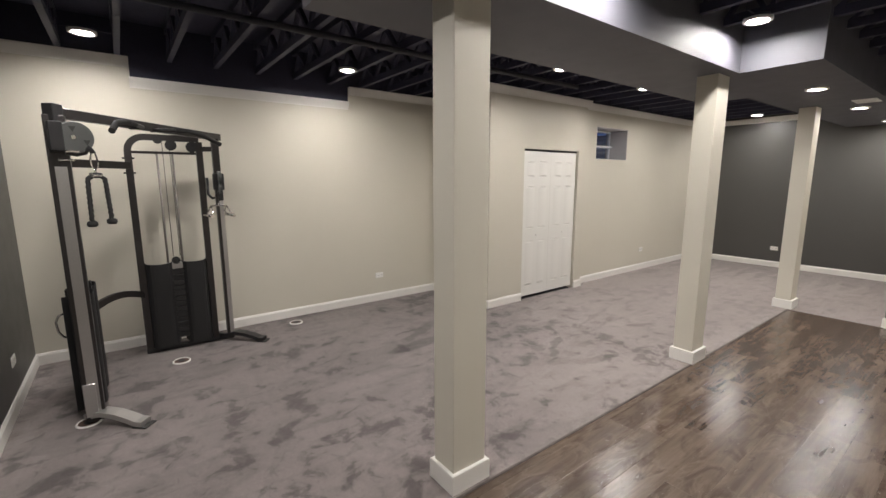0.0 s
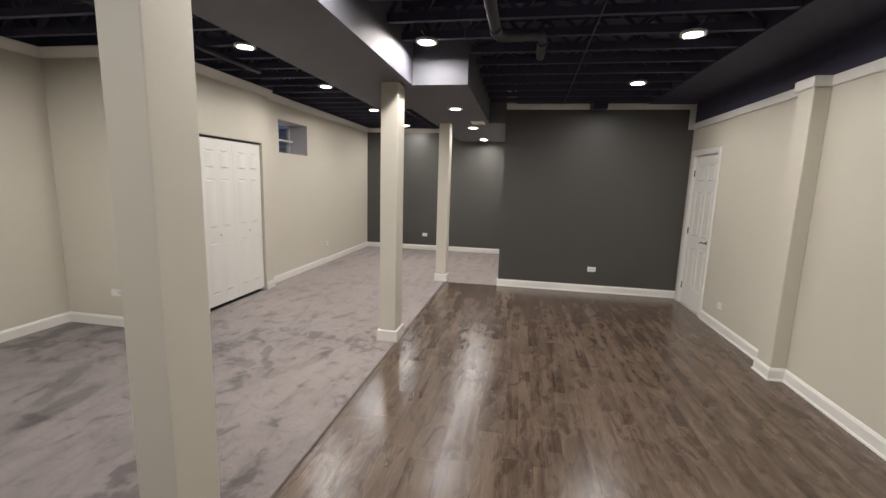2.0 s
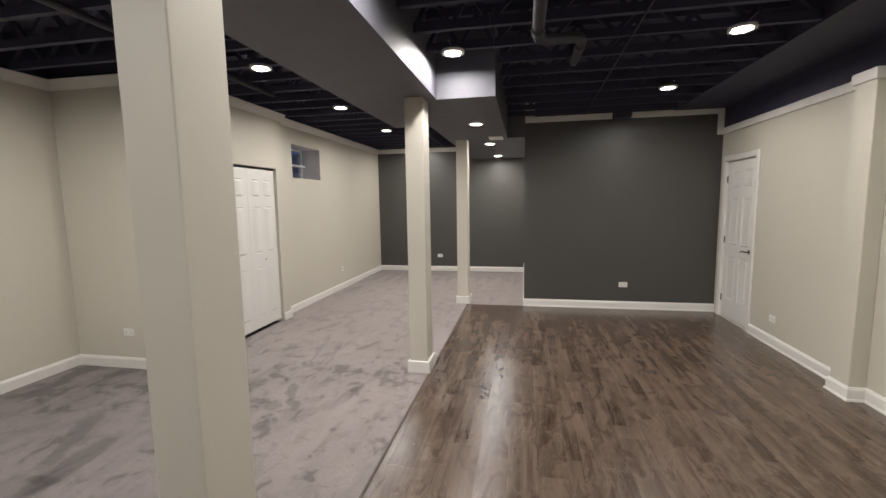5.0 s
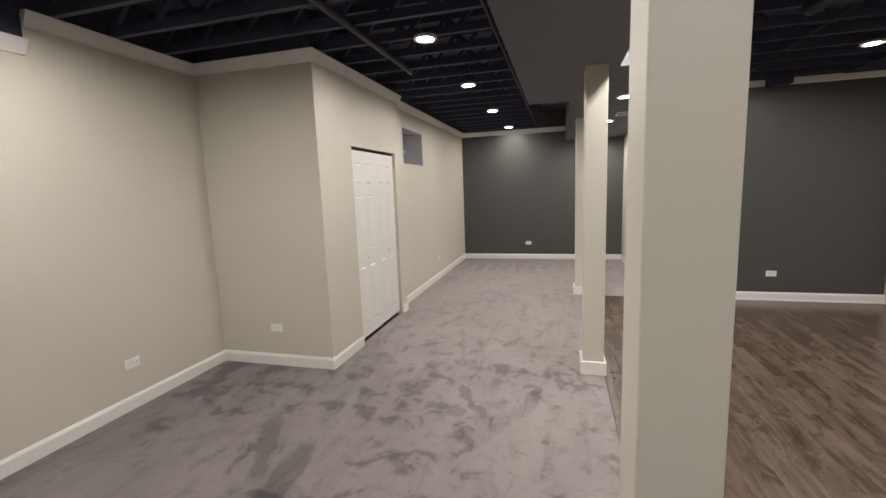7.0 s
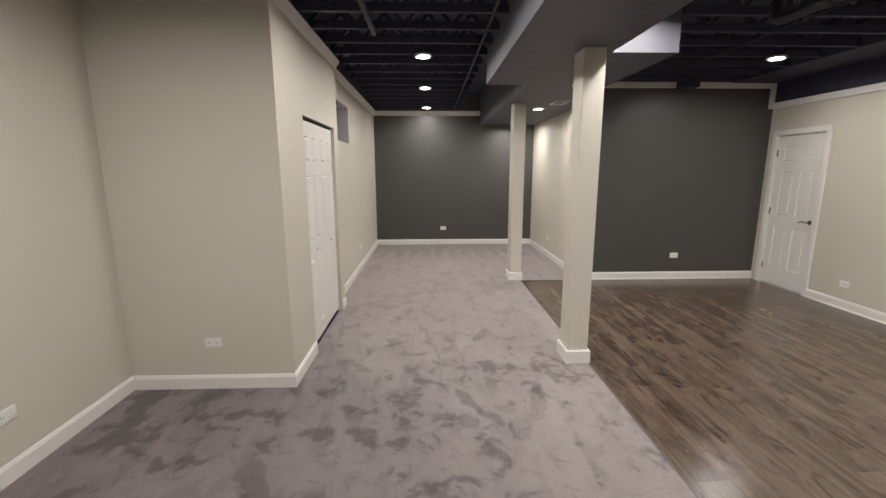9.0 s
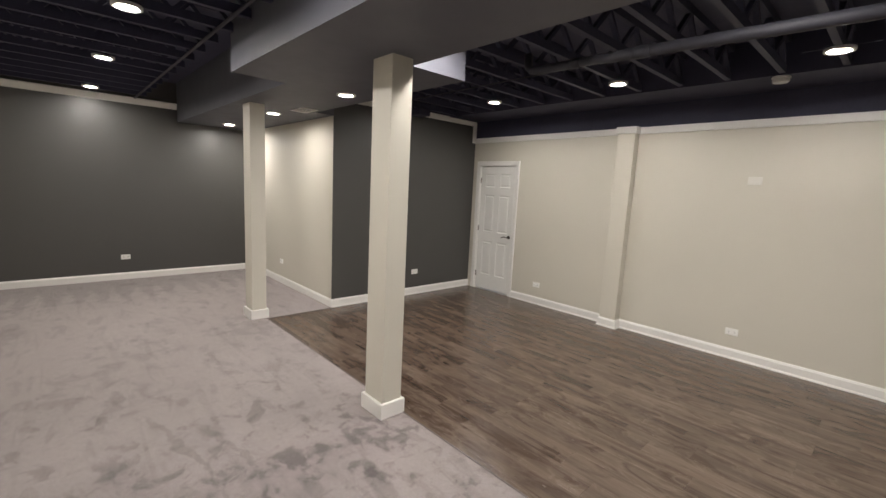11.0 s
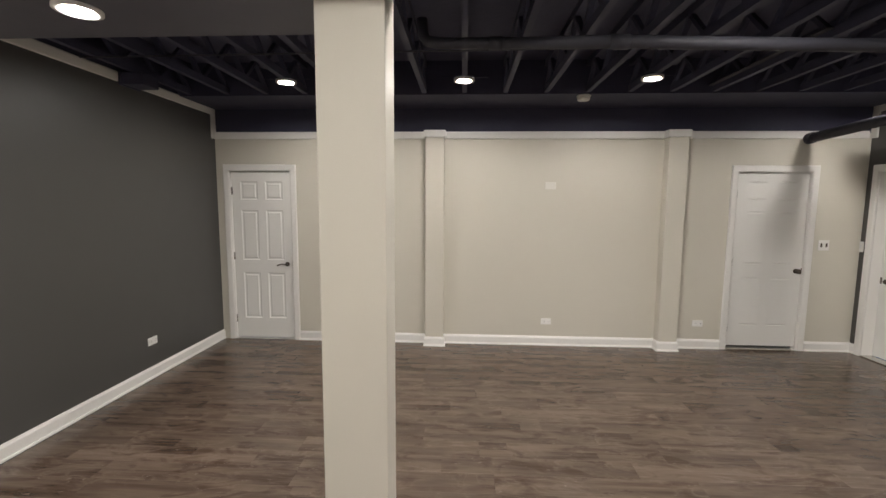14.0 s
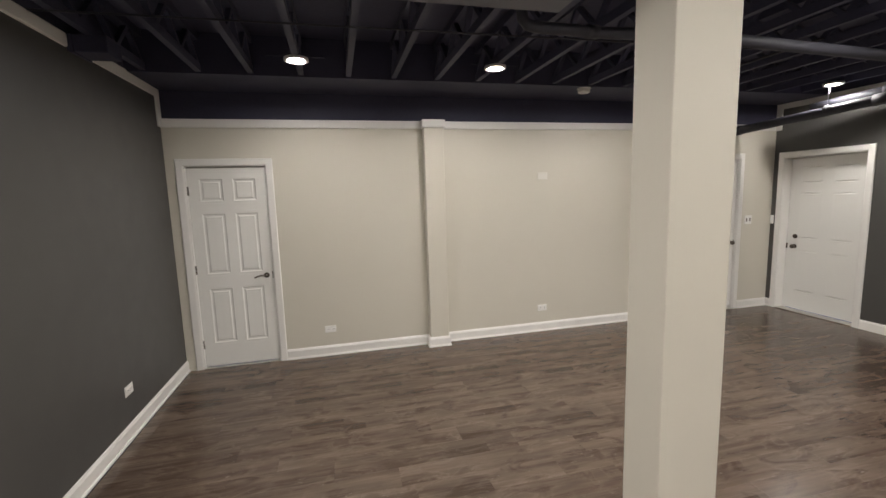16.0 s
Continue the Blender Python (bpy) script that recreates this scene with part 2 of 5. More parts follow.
    r.inputs["To Min"].default_value, r.inputs["To Max"].default_value = 0.225, 0.262
    l.new(blotch, r.inputs["Value"])
    l.new(r.outputs[0], b.inputs["Roughness"])
    b.inputs["Specular IOR Level"].default_value = 0.45
    relief = noise_node(n, l, coords(n, l, (1.0, 14.0, 1.0), shift=True), 9.0, 4.0, 0.6, 0.3)
    bumped(n, l, b, relief, 0.30, 0.0010)
    return m


def emitter(name, colour, strength):
    m, n, l, b = nodes_of(name)
    b.inputs["Base Color"].default_value = (0.8, 0.8, 0.8, 1)
    b.inputs["Emission Color"].default_value = colour
    b.inputs["Emission Strength"].default_value = strength
    return m


def clear_glass(name):
    m, n, l, b = nodes_of(name)
    b.inputs["Transmission Weight"].default_value = 1.0
    b.inputs["Roughness"].default_value = 0.02
    b.inputs["IOR"].default_value = 1.45
    return m


BEIGE = paint("beige_wall_paint", (0.60, 0.570, 0.490), 0.55, 0.03, 220, 0.0008)
COLUMN = paint("column_paint", (0.60, 0.572, 0.495), 0.45, 0.03, 220, 0.0006)
CHARCOAL = paint("charcoal_wall_paint", (0.0745, 0.0725, 0.0690), 0.42, 0.06, 220, 0.0008)
SOFFIT_PAINT = paint("soffit_grey_paint", (0.096, 0.097, 0.116), 0.55, 0.06, 220, 0.0008)
NAVY = paint("blackened_ceiling_paint", (0.034, 0.034, 0.064), 0.7, 0.22, 60, 0.001)
# same black paint as the joists, lightened against shade; both carry lens haze
DECK_PAINT = paint("lightened_deck_paint", (0.048, 0.048, 0.085), 0.8, 0.25, 40, 0.002)
JOIST_PAINT = paint("sprayed_joist_paint", (0.038, 0.039, 0.072), 0.65, 0.22, 45, 0.0015)
PIPE_PAINT = paint("sprayed_pipe_paint", (0.030, 0.030, 0.040), 0.62, 0.20, 60, 0.0008)
TRIM = paint("white_trim_paint", (0.78, 0.765, 0.73), 0.38, 0.03, 150, 0.0003)
CROWN_PAINT = paint("crown_paint", (0.76, 0.745, 0.71), 0.45, 0.03, 150, 0.0003)
DOOR_PAINT = paint("white_door_paint", (0.785, 0.778, 0.742), 0.36, 0.03, 120, 0.0003)
PLASTIC = paint("white_plastic", (0.80, 0.79, 0.76), 0.345, 0.02, 300, 0.0)
COVER = paint("almond_cover_plate", (0.69, 0.67, 0.61), 0.40, 0.02, 300, 0.0)
SLOT = paint("dark_slot", (0.03, 0.03, 0.03), 0.6, 0.05, 100, 0.0)
CHROME = paint("brushed_nickel", (0.62, 0.60, 0.57), 0.24, 0.05, 200, 0.0002, metal=1.0)
DARK_METAL = paint("aged_nickel", (0.12, 0.10, 0.085), 0.32, 0.1, 120, 0.0003, metal=1.0)
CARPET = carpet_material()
PLANK = plank_material()
SUBFLOOR = paint("plank_underlay", (0.03, 0.025, 0.022), 0.8, 0.1)
# near-black paint standing for the shade inside the closets
GAP = paint("shadow_gap", (0.015, 0.015, 0.015), 0.9, 0.1)
LAMP_FACE = emitter("led_diffuser", LED_COLOUR, LED)
CORNER_LAMP_FACE = emitter("corner_led_diffuser", LED_COLOUR, LED * 0.88)
DIM_LAMP_FACE = emitter("dim_led_diffuser", LED_COLOUR, LED * 0.64)
GLASS = clear_glass("window_glass")
NICHE = paint("window_return_paint", (0.55, 0.54, 0.55), 0.6, 0.05, 160, 0.0006)
VINYL = paint("white_window_vinyl", (0.75, 0.76, 0.78), 0.35, 0.03, 150, 0.0)
WELL = paint("window_well_steel", (0.45, 0.50, 0.58), 0.5, 0.15, 30, 0.001)


# ---- mesh helpers ----
def bm_new():
    return bmesh.new()


def box(bm, x0, x1, y0, y1, z0, z1, bevel=0.0, segments=1):
    x0, x1 = min(x0, x1), max(x0, x1)
    y0, y1 = min(y0, y1), max(y0, y1)
    z0, z1 = min(z0, z1), max(z0, z1)
    vs = [bm.verts.new((x, y, z)) for z in (z0, z1) for y in (y0, y1) for x in (x0, x1)]
    fs = [bm.faces.new([vs[i] for i in f]) for f in ((0, 2, 3, 1), (4, 5, 7, 6), (0, 1, 5, 4), (2, 6, 7, 3), (0, 4, 6, 2), (1, 3, 7, 5))]
    if bevel:
        es = list({e for f in fs for e in f.edges})
        bmesh.ops.bevel(bm, geom=es, offset=bevel, segments=segments, affect="EDGES", profile=0.5)
    return bm


def tube(bm, pts, radius, sides=12, closed_ends=True):
    """A round bar swept along points."""
    pts = [Vector(p) for p in pts]
    rings = []
    up = None
    for i, p in enumerate(pts):
        a = pts[max(i - 1, 0)]
        b = pts[min(i + 1, len(pts) - 1)]
        d = (b - a).normalized()
        if up is None:
            up = Vector((0, 0, 1)) if abs(d.z) < 0.9 else Vector((1, 0, 0))
        side = d.cross(up).normalized()
        up = side.cross(d).normalized()
        rings.append([bm.verts.new(p + radius * (math.cos(k * 2 * math.pi / sides) * side + math.sin(k * 2 * math.pi / sides) * up)) for k in range(sides)])
    for r0, r1 in zip(rings, rings[1:]):
        for k in range(sides):
            f = bm.faces.new((r0[k], r0[(k + 1) % sides], r1[(k + 1) % sides], r1[k]))
            f.smooth = True
    if closed_ends:
        bm.faces.new(rings[0][::-1])
        bm.faces.new(rings[-1])
    return bm


def bar(bm, p, q, w, h, roll=(0, 0, 1), bevel=0.0):
    """A square bar from p to q, w across and h along roll."""
    p, q = Vector(p), Vector(q)
    d = (q - p).normalized()
    r = Vector(roll)
    side = d.cross(r)
    if side.length < 1e-4:
        side = d.cross(Vector((1, 0, 0)))
    side.normalize()
    r = side.cross(d).normalized()
    ring = []
    for c in (p, q):
        ring.append([bm.verts.new(c + sx * w / 2 * side + sy * h / 2 * r) for sx, sy in ((-1, -1), (1, -1), (1, 1), (-1, 1))])
    fs = [bm.faces.new((ring[0][k], ring[0][(k + 1) % 4], ring[1][(k + 1) % 4], ring[1][k])) for k in range(4)]
    fs += [bm.faces.new(ring[0][::-1]), bm.faces.new(ring[1])]
    if bevel:
        bmesh.ops.bevel(bm, geom=list({e for f in fs for e in f.edges}), offset=bevel, segments=2, affect="EDGES", profile=0.5)
    return bm


def disc(bm, centre, radius, depth, axis="z", sides=32, bevel=0.0):
    c = Vector(centre)
    ax = {"x": Vector((1, 0, 0)), "y": Vector((0, 1, 0)), "z": Vector((0, 0, 1))}[axis] if isinstance(axis, str) else Vector(axis).normalized()
    u = ax.orthogonal().normalized()
    w = ax.cross(u)
    prof = [(radius, -depth / 2), (radius, depth / 2)] if not bevel else [(radius - bevel, -depth / 2), (radius, -depth / 2 + bevel), (radius, depth / 2 - bevel), (radius - bevel, depth / 2)]
    rings = [[bm.verts.new(c + ax * h + r * (math.cos(k * 2 * math.pi / sides) * u + math.sin(k * 2 * math.pi / sides) * w)) for k in range(sides)] for r, h in prof]
    for r0, r1 in zip(rings, rings[1:]):
        for k in range(sides):
            bm.faces.new((r0[k], r0[(k + 1) % sides], r1[(k + 1) % sides], r1[k])).smooth = True
    bm.faces.new(rings[0][::-1])
    bm.faces.new(rings[-1])
    return bm


def prism(bm, outline, axis, a, b):
    """A slab with the given outline: in plan for axis z, in (x, z) for axis y."""
    def at(p, h):
        return (p[0], p[1], h) if axis == "z" else (p[0], h, p[1])
    lo = [bm.verts.new(at(p, a)) for p in outline]
    hi = [bm.verts.new(at(p, b)) for p in outline]
    n = len(outline)
    bm.faces.new(lo)
    bm.faces.new(hi)
    for k in range(n):
        bm.faces.new((lo[k], lo[(k + 1) % n], hi[(k + 1) % n], hi[k]))
    return bm


def moulding(bm, path, profile, closed=False):
    """Sweep a profile of (distance out, height) along a plan path; it stands out to the left of the path. Corners are mitred."""
    pts = [Vector(p) for p in path]
    n = len(pts)
    rings = []
    for i, p in enumerate(pts):
        prev = pts[i - 1] if (closed or i > 0) else None
        nxt = pts[(i + 1) % n] if (closed or i < n - 1) else None
        norms = []
        if prev is not None:
            d = (p - prev).normalized()
            norms.append(Vector((-d.y, d.x)))
        if nxt is not None:
            d = (nxt - p).normalized()
            norms.append(Vector((-d.y, d.x)))
        m = norms[0] if len(norms) == 1 else (norms[0] + norms[1]) / (1 + norms[0].dot(norms[1]))
        rings.append([bm.verts.new((p.x + m.x * o, p.y + m.y * o, z)) for o, z in profile])
    k = len(profile)
    pairs = list(zip(rings, rings[1:])) + ([(rings[-1], rings[0])] if closed else [])
    for r0, r1 in pairs:
        for j in range(k):
            bm.faces.new((r0[j], r0[(j + 1) % k], r1[(j + 1) % k], r1[j]))
    if not closed:
        bm.faces.new(rings[0])
        bm.faces.new(rings[-1][::-1])
    return bm


def finish(name, bm, material, m=None):
    bmesh.ops.recalc_face_normals(bm, faces=bm.faces)
    me = bpy.data.meshes.new(name)
    bm.to_mesh(me)
    bm.free()
    for mm in material if isinstance(material, (list, tuple)) else (material,):
        me.materials.append(mm)
    ob = new(name, me)
    if m is not None:
        ob.matrix_basis = m
    return ob


def part(name, bm, material, parent, label=""):
    ob = finish(name, bm, material)
    ob.parent = parent
    if label:
        ob["label"] = label
    return ob


def thing(name, m, label, category, group=""):
    ob = new(name)
    ob.empty_display_size = 0.1
    ob.matrix_basis = m
    return tagged(ob, label, category, group)


def structure(name, bm, material, label="", category=""):
    return tagged(finish(name, bm, material), label, category or name.split("_")[0], "", "structure")


# ---- floors ----
bm = bm_new()
box(bm, X_BACK, X_SEAM, Y_RIGHT, Y_SEAM, -0.10, -0.006)
underlay = structure("floor_vinyl", bm, SUBFLOOR, "grey-brown wood-look vinyl plank floor with a satin sheen", "floor")

bm = bm_new()
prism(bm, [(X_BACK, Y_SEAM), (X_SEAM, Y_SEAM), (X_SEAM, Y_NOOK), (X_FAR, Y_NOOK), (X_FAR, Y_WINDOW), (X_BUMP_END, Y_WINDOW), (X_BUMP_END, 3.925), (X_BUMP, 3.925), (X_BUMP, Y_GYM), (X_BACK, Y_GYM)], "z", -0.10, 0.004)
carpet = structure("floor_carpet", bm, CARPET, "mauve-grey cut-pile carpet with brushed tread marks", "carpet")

# edge strip where the carpet meets the planks, the seam's shade in its colour
bm = bm_new()
moulding(bm, [(X_BACK, Y_SEAM + 0.004), (X_SEAM - 0.004, Y_SEAM + 0.004), (X_SEAM - 0.004, Y_NOOK)], [(-0.008, 0.0), (-0.006, 0.006), (0.0, 0.008), (0.006, 0.006), (0.008, 0.0)])
structure("carpet_edge", bm, paint("carpet_edge_shade", (0.120, 0.098, 0.090), 0.9, 0.5, 90, 0.003, wide=14.0), "tucked carpet edge along the plank floor, dark with the seam's shade", "trim")


# ---- walls ----
def pierced(bm, axis, plane, depth, a0, a1, z0, z1, holes=()):
    """A wall slab along x or y (its face on plane, its body depth beyond it), with rectangular holes (a0, a1, z0, z1)."""
    def put(p, q, r, s):
        if q - p < 1e-5 or s - r < 1e-5:
            return
        if axis == "x":
            box(bm, p, q, plane, plane + depth, r, s)
        else:
            box(bm, plane, plane + depth, p, q, r, s)
    cur = a0
    for h0, h1, hz0, hz1 in sorted(holes):
        put(cur, h0, z0, z1)
        put(h0, h1, z0, hz0)
        put(h0, h1, hz1, z1)
        cur = h1
    put(cur, a1, z0, z1)
    return bm


D1 = (5.60, 6.32)
D2 = (-0.30, 0.485)
D3 = (-1.725, -0.815)
DOOR_H = 2.03
CLOSET = (4.08, 5.225, 2.03)
WIN = (5.81, 6.67, 1.945, 2.432)

bm = bm_new()
pierced(bm, "x", Y_RIGHT, -T, X_BACK - T, X_DARK + T, -0.1, Z_RCROWN - 0.02, [(D2[0] - 0.02, D2[1] + 0.02, 0, DOOR_H + 0.02), (D1[0] - 0.02, D1[1] + 0.02, 0, DOOR_H + 0.02)])
structure("wall_right", bm, BEIGE, "beige painted drywall wall with two white doors", "wall")
bm = bm_new()
box(bm, X_BACK - T, X_DARK + T, Y_RIGHT, Y_RIGHT - T, Z_RCROWN - 0.02, Z_DECK)
structure("wall_right_upper", bm, NAVY, "black-painted upper wall above the crown trim", "wall")

bm = bm_new()
pierced(bm, "y", X_BACK, -T, Y_RIGHT, Y_GYM + T, -0.1, Z_CROWN - 0.02, [(D3[0] - 0.02, D3[1] + 0.02, 0, DOOR_H + 0.02)])
structure("wall_back", bm, CHARCOAL, "charcoal grey painted wall with an exterior door", "wall")
bm = bm_new()
box(bm, X_BACK, X_BACK - T, Y_RIGHT, Y_GYM + T, Z_CROWN - 0.02, Z_DECK)
structure("wall_back_upper", bm, NAVY, "black-painted upper wall above the trim", "wall")

# gym wall, with the lower stretch in its top edge
bm = bm_new()
ZC = Z_CROWN - 0.02
prism(bm, [(X_BACK, -0.1), (X_BUMP, -0.1), (X_BUMP, ZC), (2.195, ZC), (2.195, 2.56), (0.03, 2.56), (0.03, ZC), (X_BACK, ZC)], "y", Y_GYM, Y_GYM + T)
structure("wall_gym", bm, BEIGE, "beige painted drywall wall behind the cable machine", "wall")
bm = bm_new()
prism(bm, [(X_BACK, ZC), (0.03, ZC), (0.03, 2.56), (2.195, 2.56), (2.195, ZC), (X_BUMP, ZC), (X_BUMP, Z_DECK), (X_BACK, Z_DECK)], "y", Y_GYM, Y_GYM + T)
structure("wall_gym_upper", bm, NAVY, "black-painted upper wall above the crown trim", "wall")

# closet bump-out
bm = bm_new()
prism(bm, [(X_BUMP, -0.1), (CLOSET[0], -0.1), (CLOSET[0], CLOSET[2]), (CLOSET[1], CLOSET[2]), (CLOSET[1], -0.1), (X_BUMP_END, -0.1), (X_BUMP_END, ZC), (X_BUMP, ZC)], "y", Y_BUMP, Y_BUMP + 0.12)
structure("wall_closet", bm, BEIGE, "beige closet bump-out with bifold doors", "wall")
bm = bm_new()
box(bm, X_BUMP, X_BUMP + 0.12, Y_BUMP + 0.12, Y_GYM + T, -0.1, ZC)
structure("wall_closet_side", bm, BEIGE, "beige side wall of the closet bump-out", "wall")
bm = bm_new()
box(bm, X_BUMP, X_BUMP + 0.12, Y_BUMP + 0.12, Y_GYM + T, Z_CROWN - 0.02, Z_DECK)
box(bm, X_BUMP, X_BUMP_END, Y_BUMP, Y_BUMP + 0.12, Z_CROWN - 0.02, Z_DECK)
structure("wall_closet_upper", bm, NAVY, "black-painted upper wall above the closet", "wall")
bm = bm_new()
box(bm, X_BUMP + 0.12, X_BUMP_END, 4.62, 4.70, -0.1, Z_DECK)
structure("wall_closet_inside", bm, BEIGE, "closet back wall", "wall")
# both closet floors carry the shade under their doors as near-black paint
bm = bm_new()
box(bm, CLOSET[0] - 0.3, CLOSET[1] + 0.1, 3.927, 4.62, -0.1, -0.002)
structure("floor_closet", bm, GAP, "closet floor painted near-black for the shade under the bifold doors", "floor")
bm = bm_new()
box(bm, D2[0] - 0.1, D2[1] + 0.1, Y_RIGHT - 0.9, Y_RIGHT - 0.002, -0.1, -0.002)
structure("floor_closet_small", bm, GAP, "closet floor painted near-black for the shade under the panel door", "floor")
# unseen box, added so no sky light reaches the gap under the door
bm = bm_new()
box(bm, D2[0] - 0.1, D2[1] + 0.1, Y_RIGHT - 1.0, Y_RIGHT - 0.9, -0.1, 2.3)
box(bm, D2[0] - 0.2, D2[0] - 0.1, Y_RIGHT - 1.0, Y_RIGHT - T - 0.002, -0.1, 2.3)
box(bm, D2[1] + 0.1, D2[1] + 0.2, Y_RIGHT - 1.0, Y_RIGHT - T - 0.002, -0.1, 2.3)
structure("wall_closet_small", bm, GAP, "unseen near-black box added to keep light out behind the panel door", "wall")

# window wall
bm = bm_new()
pierced(bm, "x", Y_WINDOW, 0.40, X_BUMP_END, X_FAR + T, -0.1, Z_CROWN - 0.02, [WIN])
structure("wall_window", bm, BEIGE, "beige painted wall with a small basement window", "wall")
bm = bm_new()
box(bm, X_BUMP_END, X_FAR + T, Y_WINDOW, Y_WINDOW + T, Z_CROWN - 0.02, Z_DECK)
structure("wall_window_upper", bm, NAVY, "black-painted upper wall above the crown trim", "wall")

# far wall, nook wall, dark wall
bm = bm_new()
box(bm, X_FAR, X_FAR + T, Y_NOOK - T, Y_WINDOW, -0.1, Z_DECK)
structure("wall_far", bm, CHARCOAL, "charcoal grey painted end wall", "wall")
bm = bm_new()
box(bm, X_DARK + 0.01, X_FAR, Y_NOOK, Y_NOOK - T, -0.1, Z_DECK)
structure("wall_nook", bm, BEIGE, "beige painted wall beside the end alcove", "wall")
bm = bm_new()
box(bm, X_DARK, X_DARK + 0.01, Y_NOOK, Y_RIGHT, -0.1, Z_CROWN)
box(bm, X_DARK + 0.01, X_DARK + T, Y_NOOK - T, Y_RIGHT, -0.1, Z_CROWN)
structure("wall_dark", bm, CHARCOAL, "charcoal grey painted accent wall", "wall")
bm = bm_new()
box(bm, X_DARK, X_DARK + T, Y_NOOK - T, Y_RIGHT, Z_CROWN, Z_DECK)
structure("wall_dark_upper", bm, NAVY, "black-painted upper wall above the trim", "wall")

# ---- ceiling ----
bm = bm_new()
box(bm, X_BACK - T, X_FAR + T, Y_RIGHT - T, Y_GYM + T, Z_DECK, Z_DECK + 0.1)
structure("ceiling", bm, DECK_PAINT, "black-sprayed subfloor deck above open trusses", "ceiling")

SOFFIT_X0 = 0.67
bm = bm_new()
box(bm, SOFFIT_X0, 3.93, 1.48, 2.27, Z_SOFFIT, Z_DECK)
box(bm, 3.93, 5.24, 0.96, 2.27, Z_SOFFIT, Z_DECK)
box(bm, 5.24, X_DARK, 0.96, 1.83, Z_SOFFIT, Z_DECK)
box(bm, X_DARK, X_FAR, Y_NOOK, 1.83, Z_SOFFIT, Z_DECK)
bmesh.ops.remove_doubles(bm, verts=bm.verts, dist=0.0005)
structure("soffit", bm, SOFFIT_PAINT, "boxed-in dark grey drywall soffit over the columns", "ceiling")


bm = bm_new()
box(bm, X_BACK, X_DARK, Y_RIGHT, -1.25, 2.738, Z_DECK)
structure("bulkhead", bm, NAVY, "black-painted flat drywall bulkhead along the wall", "ceiling")
bm = bm_new()
box(bm, 1.03, 1.22, -1.245, 0.10, 2.80, 2.812, 0.002)
structure("ceiling_panel", bm, PIPE_PAINT, "dark sheet-metal panel between the trusses", "ceiling")


def chord(length, z0, z1):
    bm = bm_new()
    box(bm, -0.022, 0.022, 0, length, z0, z1)
    return bm


def lay_trusses(y0, y1, x0, x1, step=0.40):
    """Open-web floor trusses along y: two chords and slanting struts each."""
    made = None
    length = y1 - y0
    x = 1.952 - step * math.floor((1.952 - x0) / step)
    while x < x1:
        m = Matrix.Translation((x, y0, Z_JOIST))
        if made is None:
            made = thing("floor_truss", m, "black-sprayed open-web floor truss under the deck", "truss", "ceiling trusses")
            part("bottom_chord", chord(length, 0.0, 0.062), JOIST_PAINT, made)
            part("top_chord", chord(length, 0.245, 0.303), JOIST_PAINT, made)
            n = max(2, round(length / 0.42))
            d = length / n
            for k in range(n):
                for p, q in (((0, k * d + 0.02, 0.055), (0, k * d + d / 2, 0.252)), ((0, k * d + d / 2, 0.252), (0, k * d + d - 0.02, 0.055))):
                    bm = bm_new()
                    bar(bm, p, q, 0.036, 0.030, (0, 1, 0))
                    part("strut", bm, JOIST_PAINT, made)
        else:
            copy_thing(made, m)
        x += step


lay_trusses(-1.245, 0.94, -0.84, X_DARK - 0.06)
lay_trusses(0.945, 1.475, -0.70, 3.90)
lay_trusses(2.28, 3.88, -0.70, X_FAR - 0.06)
lay_trusses(3.885, 5.06, -0.70, X_BUMP - 0.06)
lay_trusses(1.485, 2.275, -0.70, SOFFIT_X0 - 0.06)

# ---- trim ----
BASE = [(0.0, 0.0), (0.015, 0.0), (0.015, 0.088), (0.010, 0.098), (0.006, 0.108), (0.0, 0.110)]
SHOE = [(0.0, 0.0), (0.024, 0.0), (0.0235, 0.009), (0.020, 0.016), (0.015, 0.019), (0.015, 0.088), (0.010, 0.098), (0.006, 0.108), (0.0, 0.110)]


def baseboard(path, profile, label):
    bm = bm_new()
    moulding(bm, path, profile)
    structure("baseboard", bm, TRIM, label, "baseboard")


WB = "white painted baseboard along the wall"
PIL1, PIL2, PIL_Y = (3.775, 3.985), (1.105, 1.315), -1.752
baseboard([(X_DARK, Y_RIGHT), (X_DARK, Y_NOOK + 0.015)], SHOE, WB)
baseboard([(X_DARK + 0.001, Y_NOOK), (X_FAR, Y_NOOK), (X_FAR, Y_WINDOW), (X_BUMP_END, Y_WINDOW), (X_BUMP_END, Y_BUMP), (CLOSET[1] + 0.005, Y_BUMP)], BASE, WB)
baseboard([(CLOSET[0] - 0.005, Y_BUMP), (X_BUMP, Y_BUMP), (X_BUMP, Y_GYM), (X_BACK, Y_GYM), (X_BACK, D3[1] + 0.079)], BASE, WB)
baseboard([(X_BACK, D3[0] - 0.079), (X_BACK, Y_RIGHT), (D2[0] - 0.079, Y_RIGHT)], SHOE, WB)
baseboard([(D2[1] + 0.079, Y_RIGHT), (PIL2[0], Y_RIGHT), (PIL2[0], PIL_Y), (PIL2[1], PIL_Y), (PIL2[1], Y_RIGHT), (PIL1[0], Y_RIGHT), (PIL1[0], PIL_Y), (PIL1[1], PIL_Y), (PIL1[1], Y_RIGHT), (D1[0] - 0.079, Y_RIGHT)], SHOE, WB)

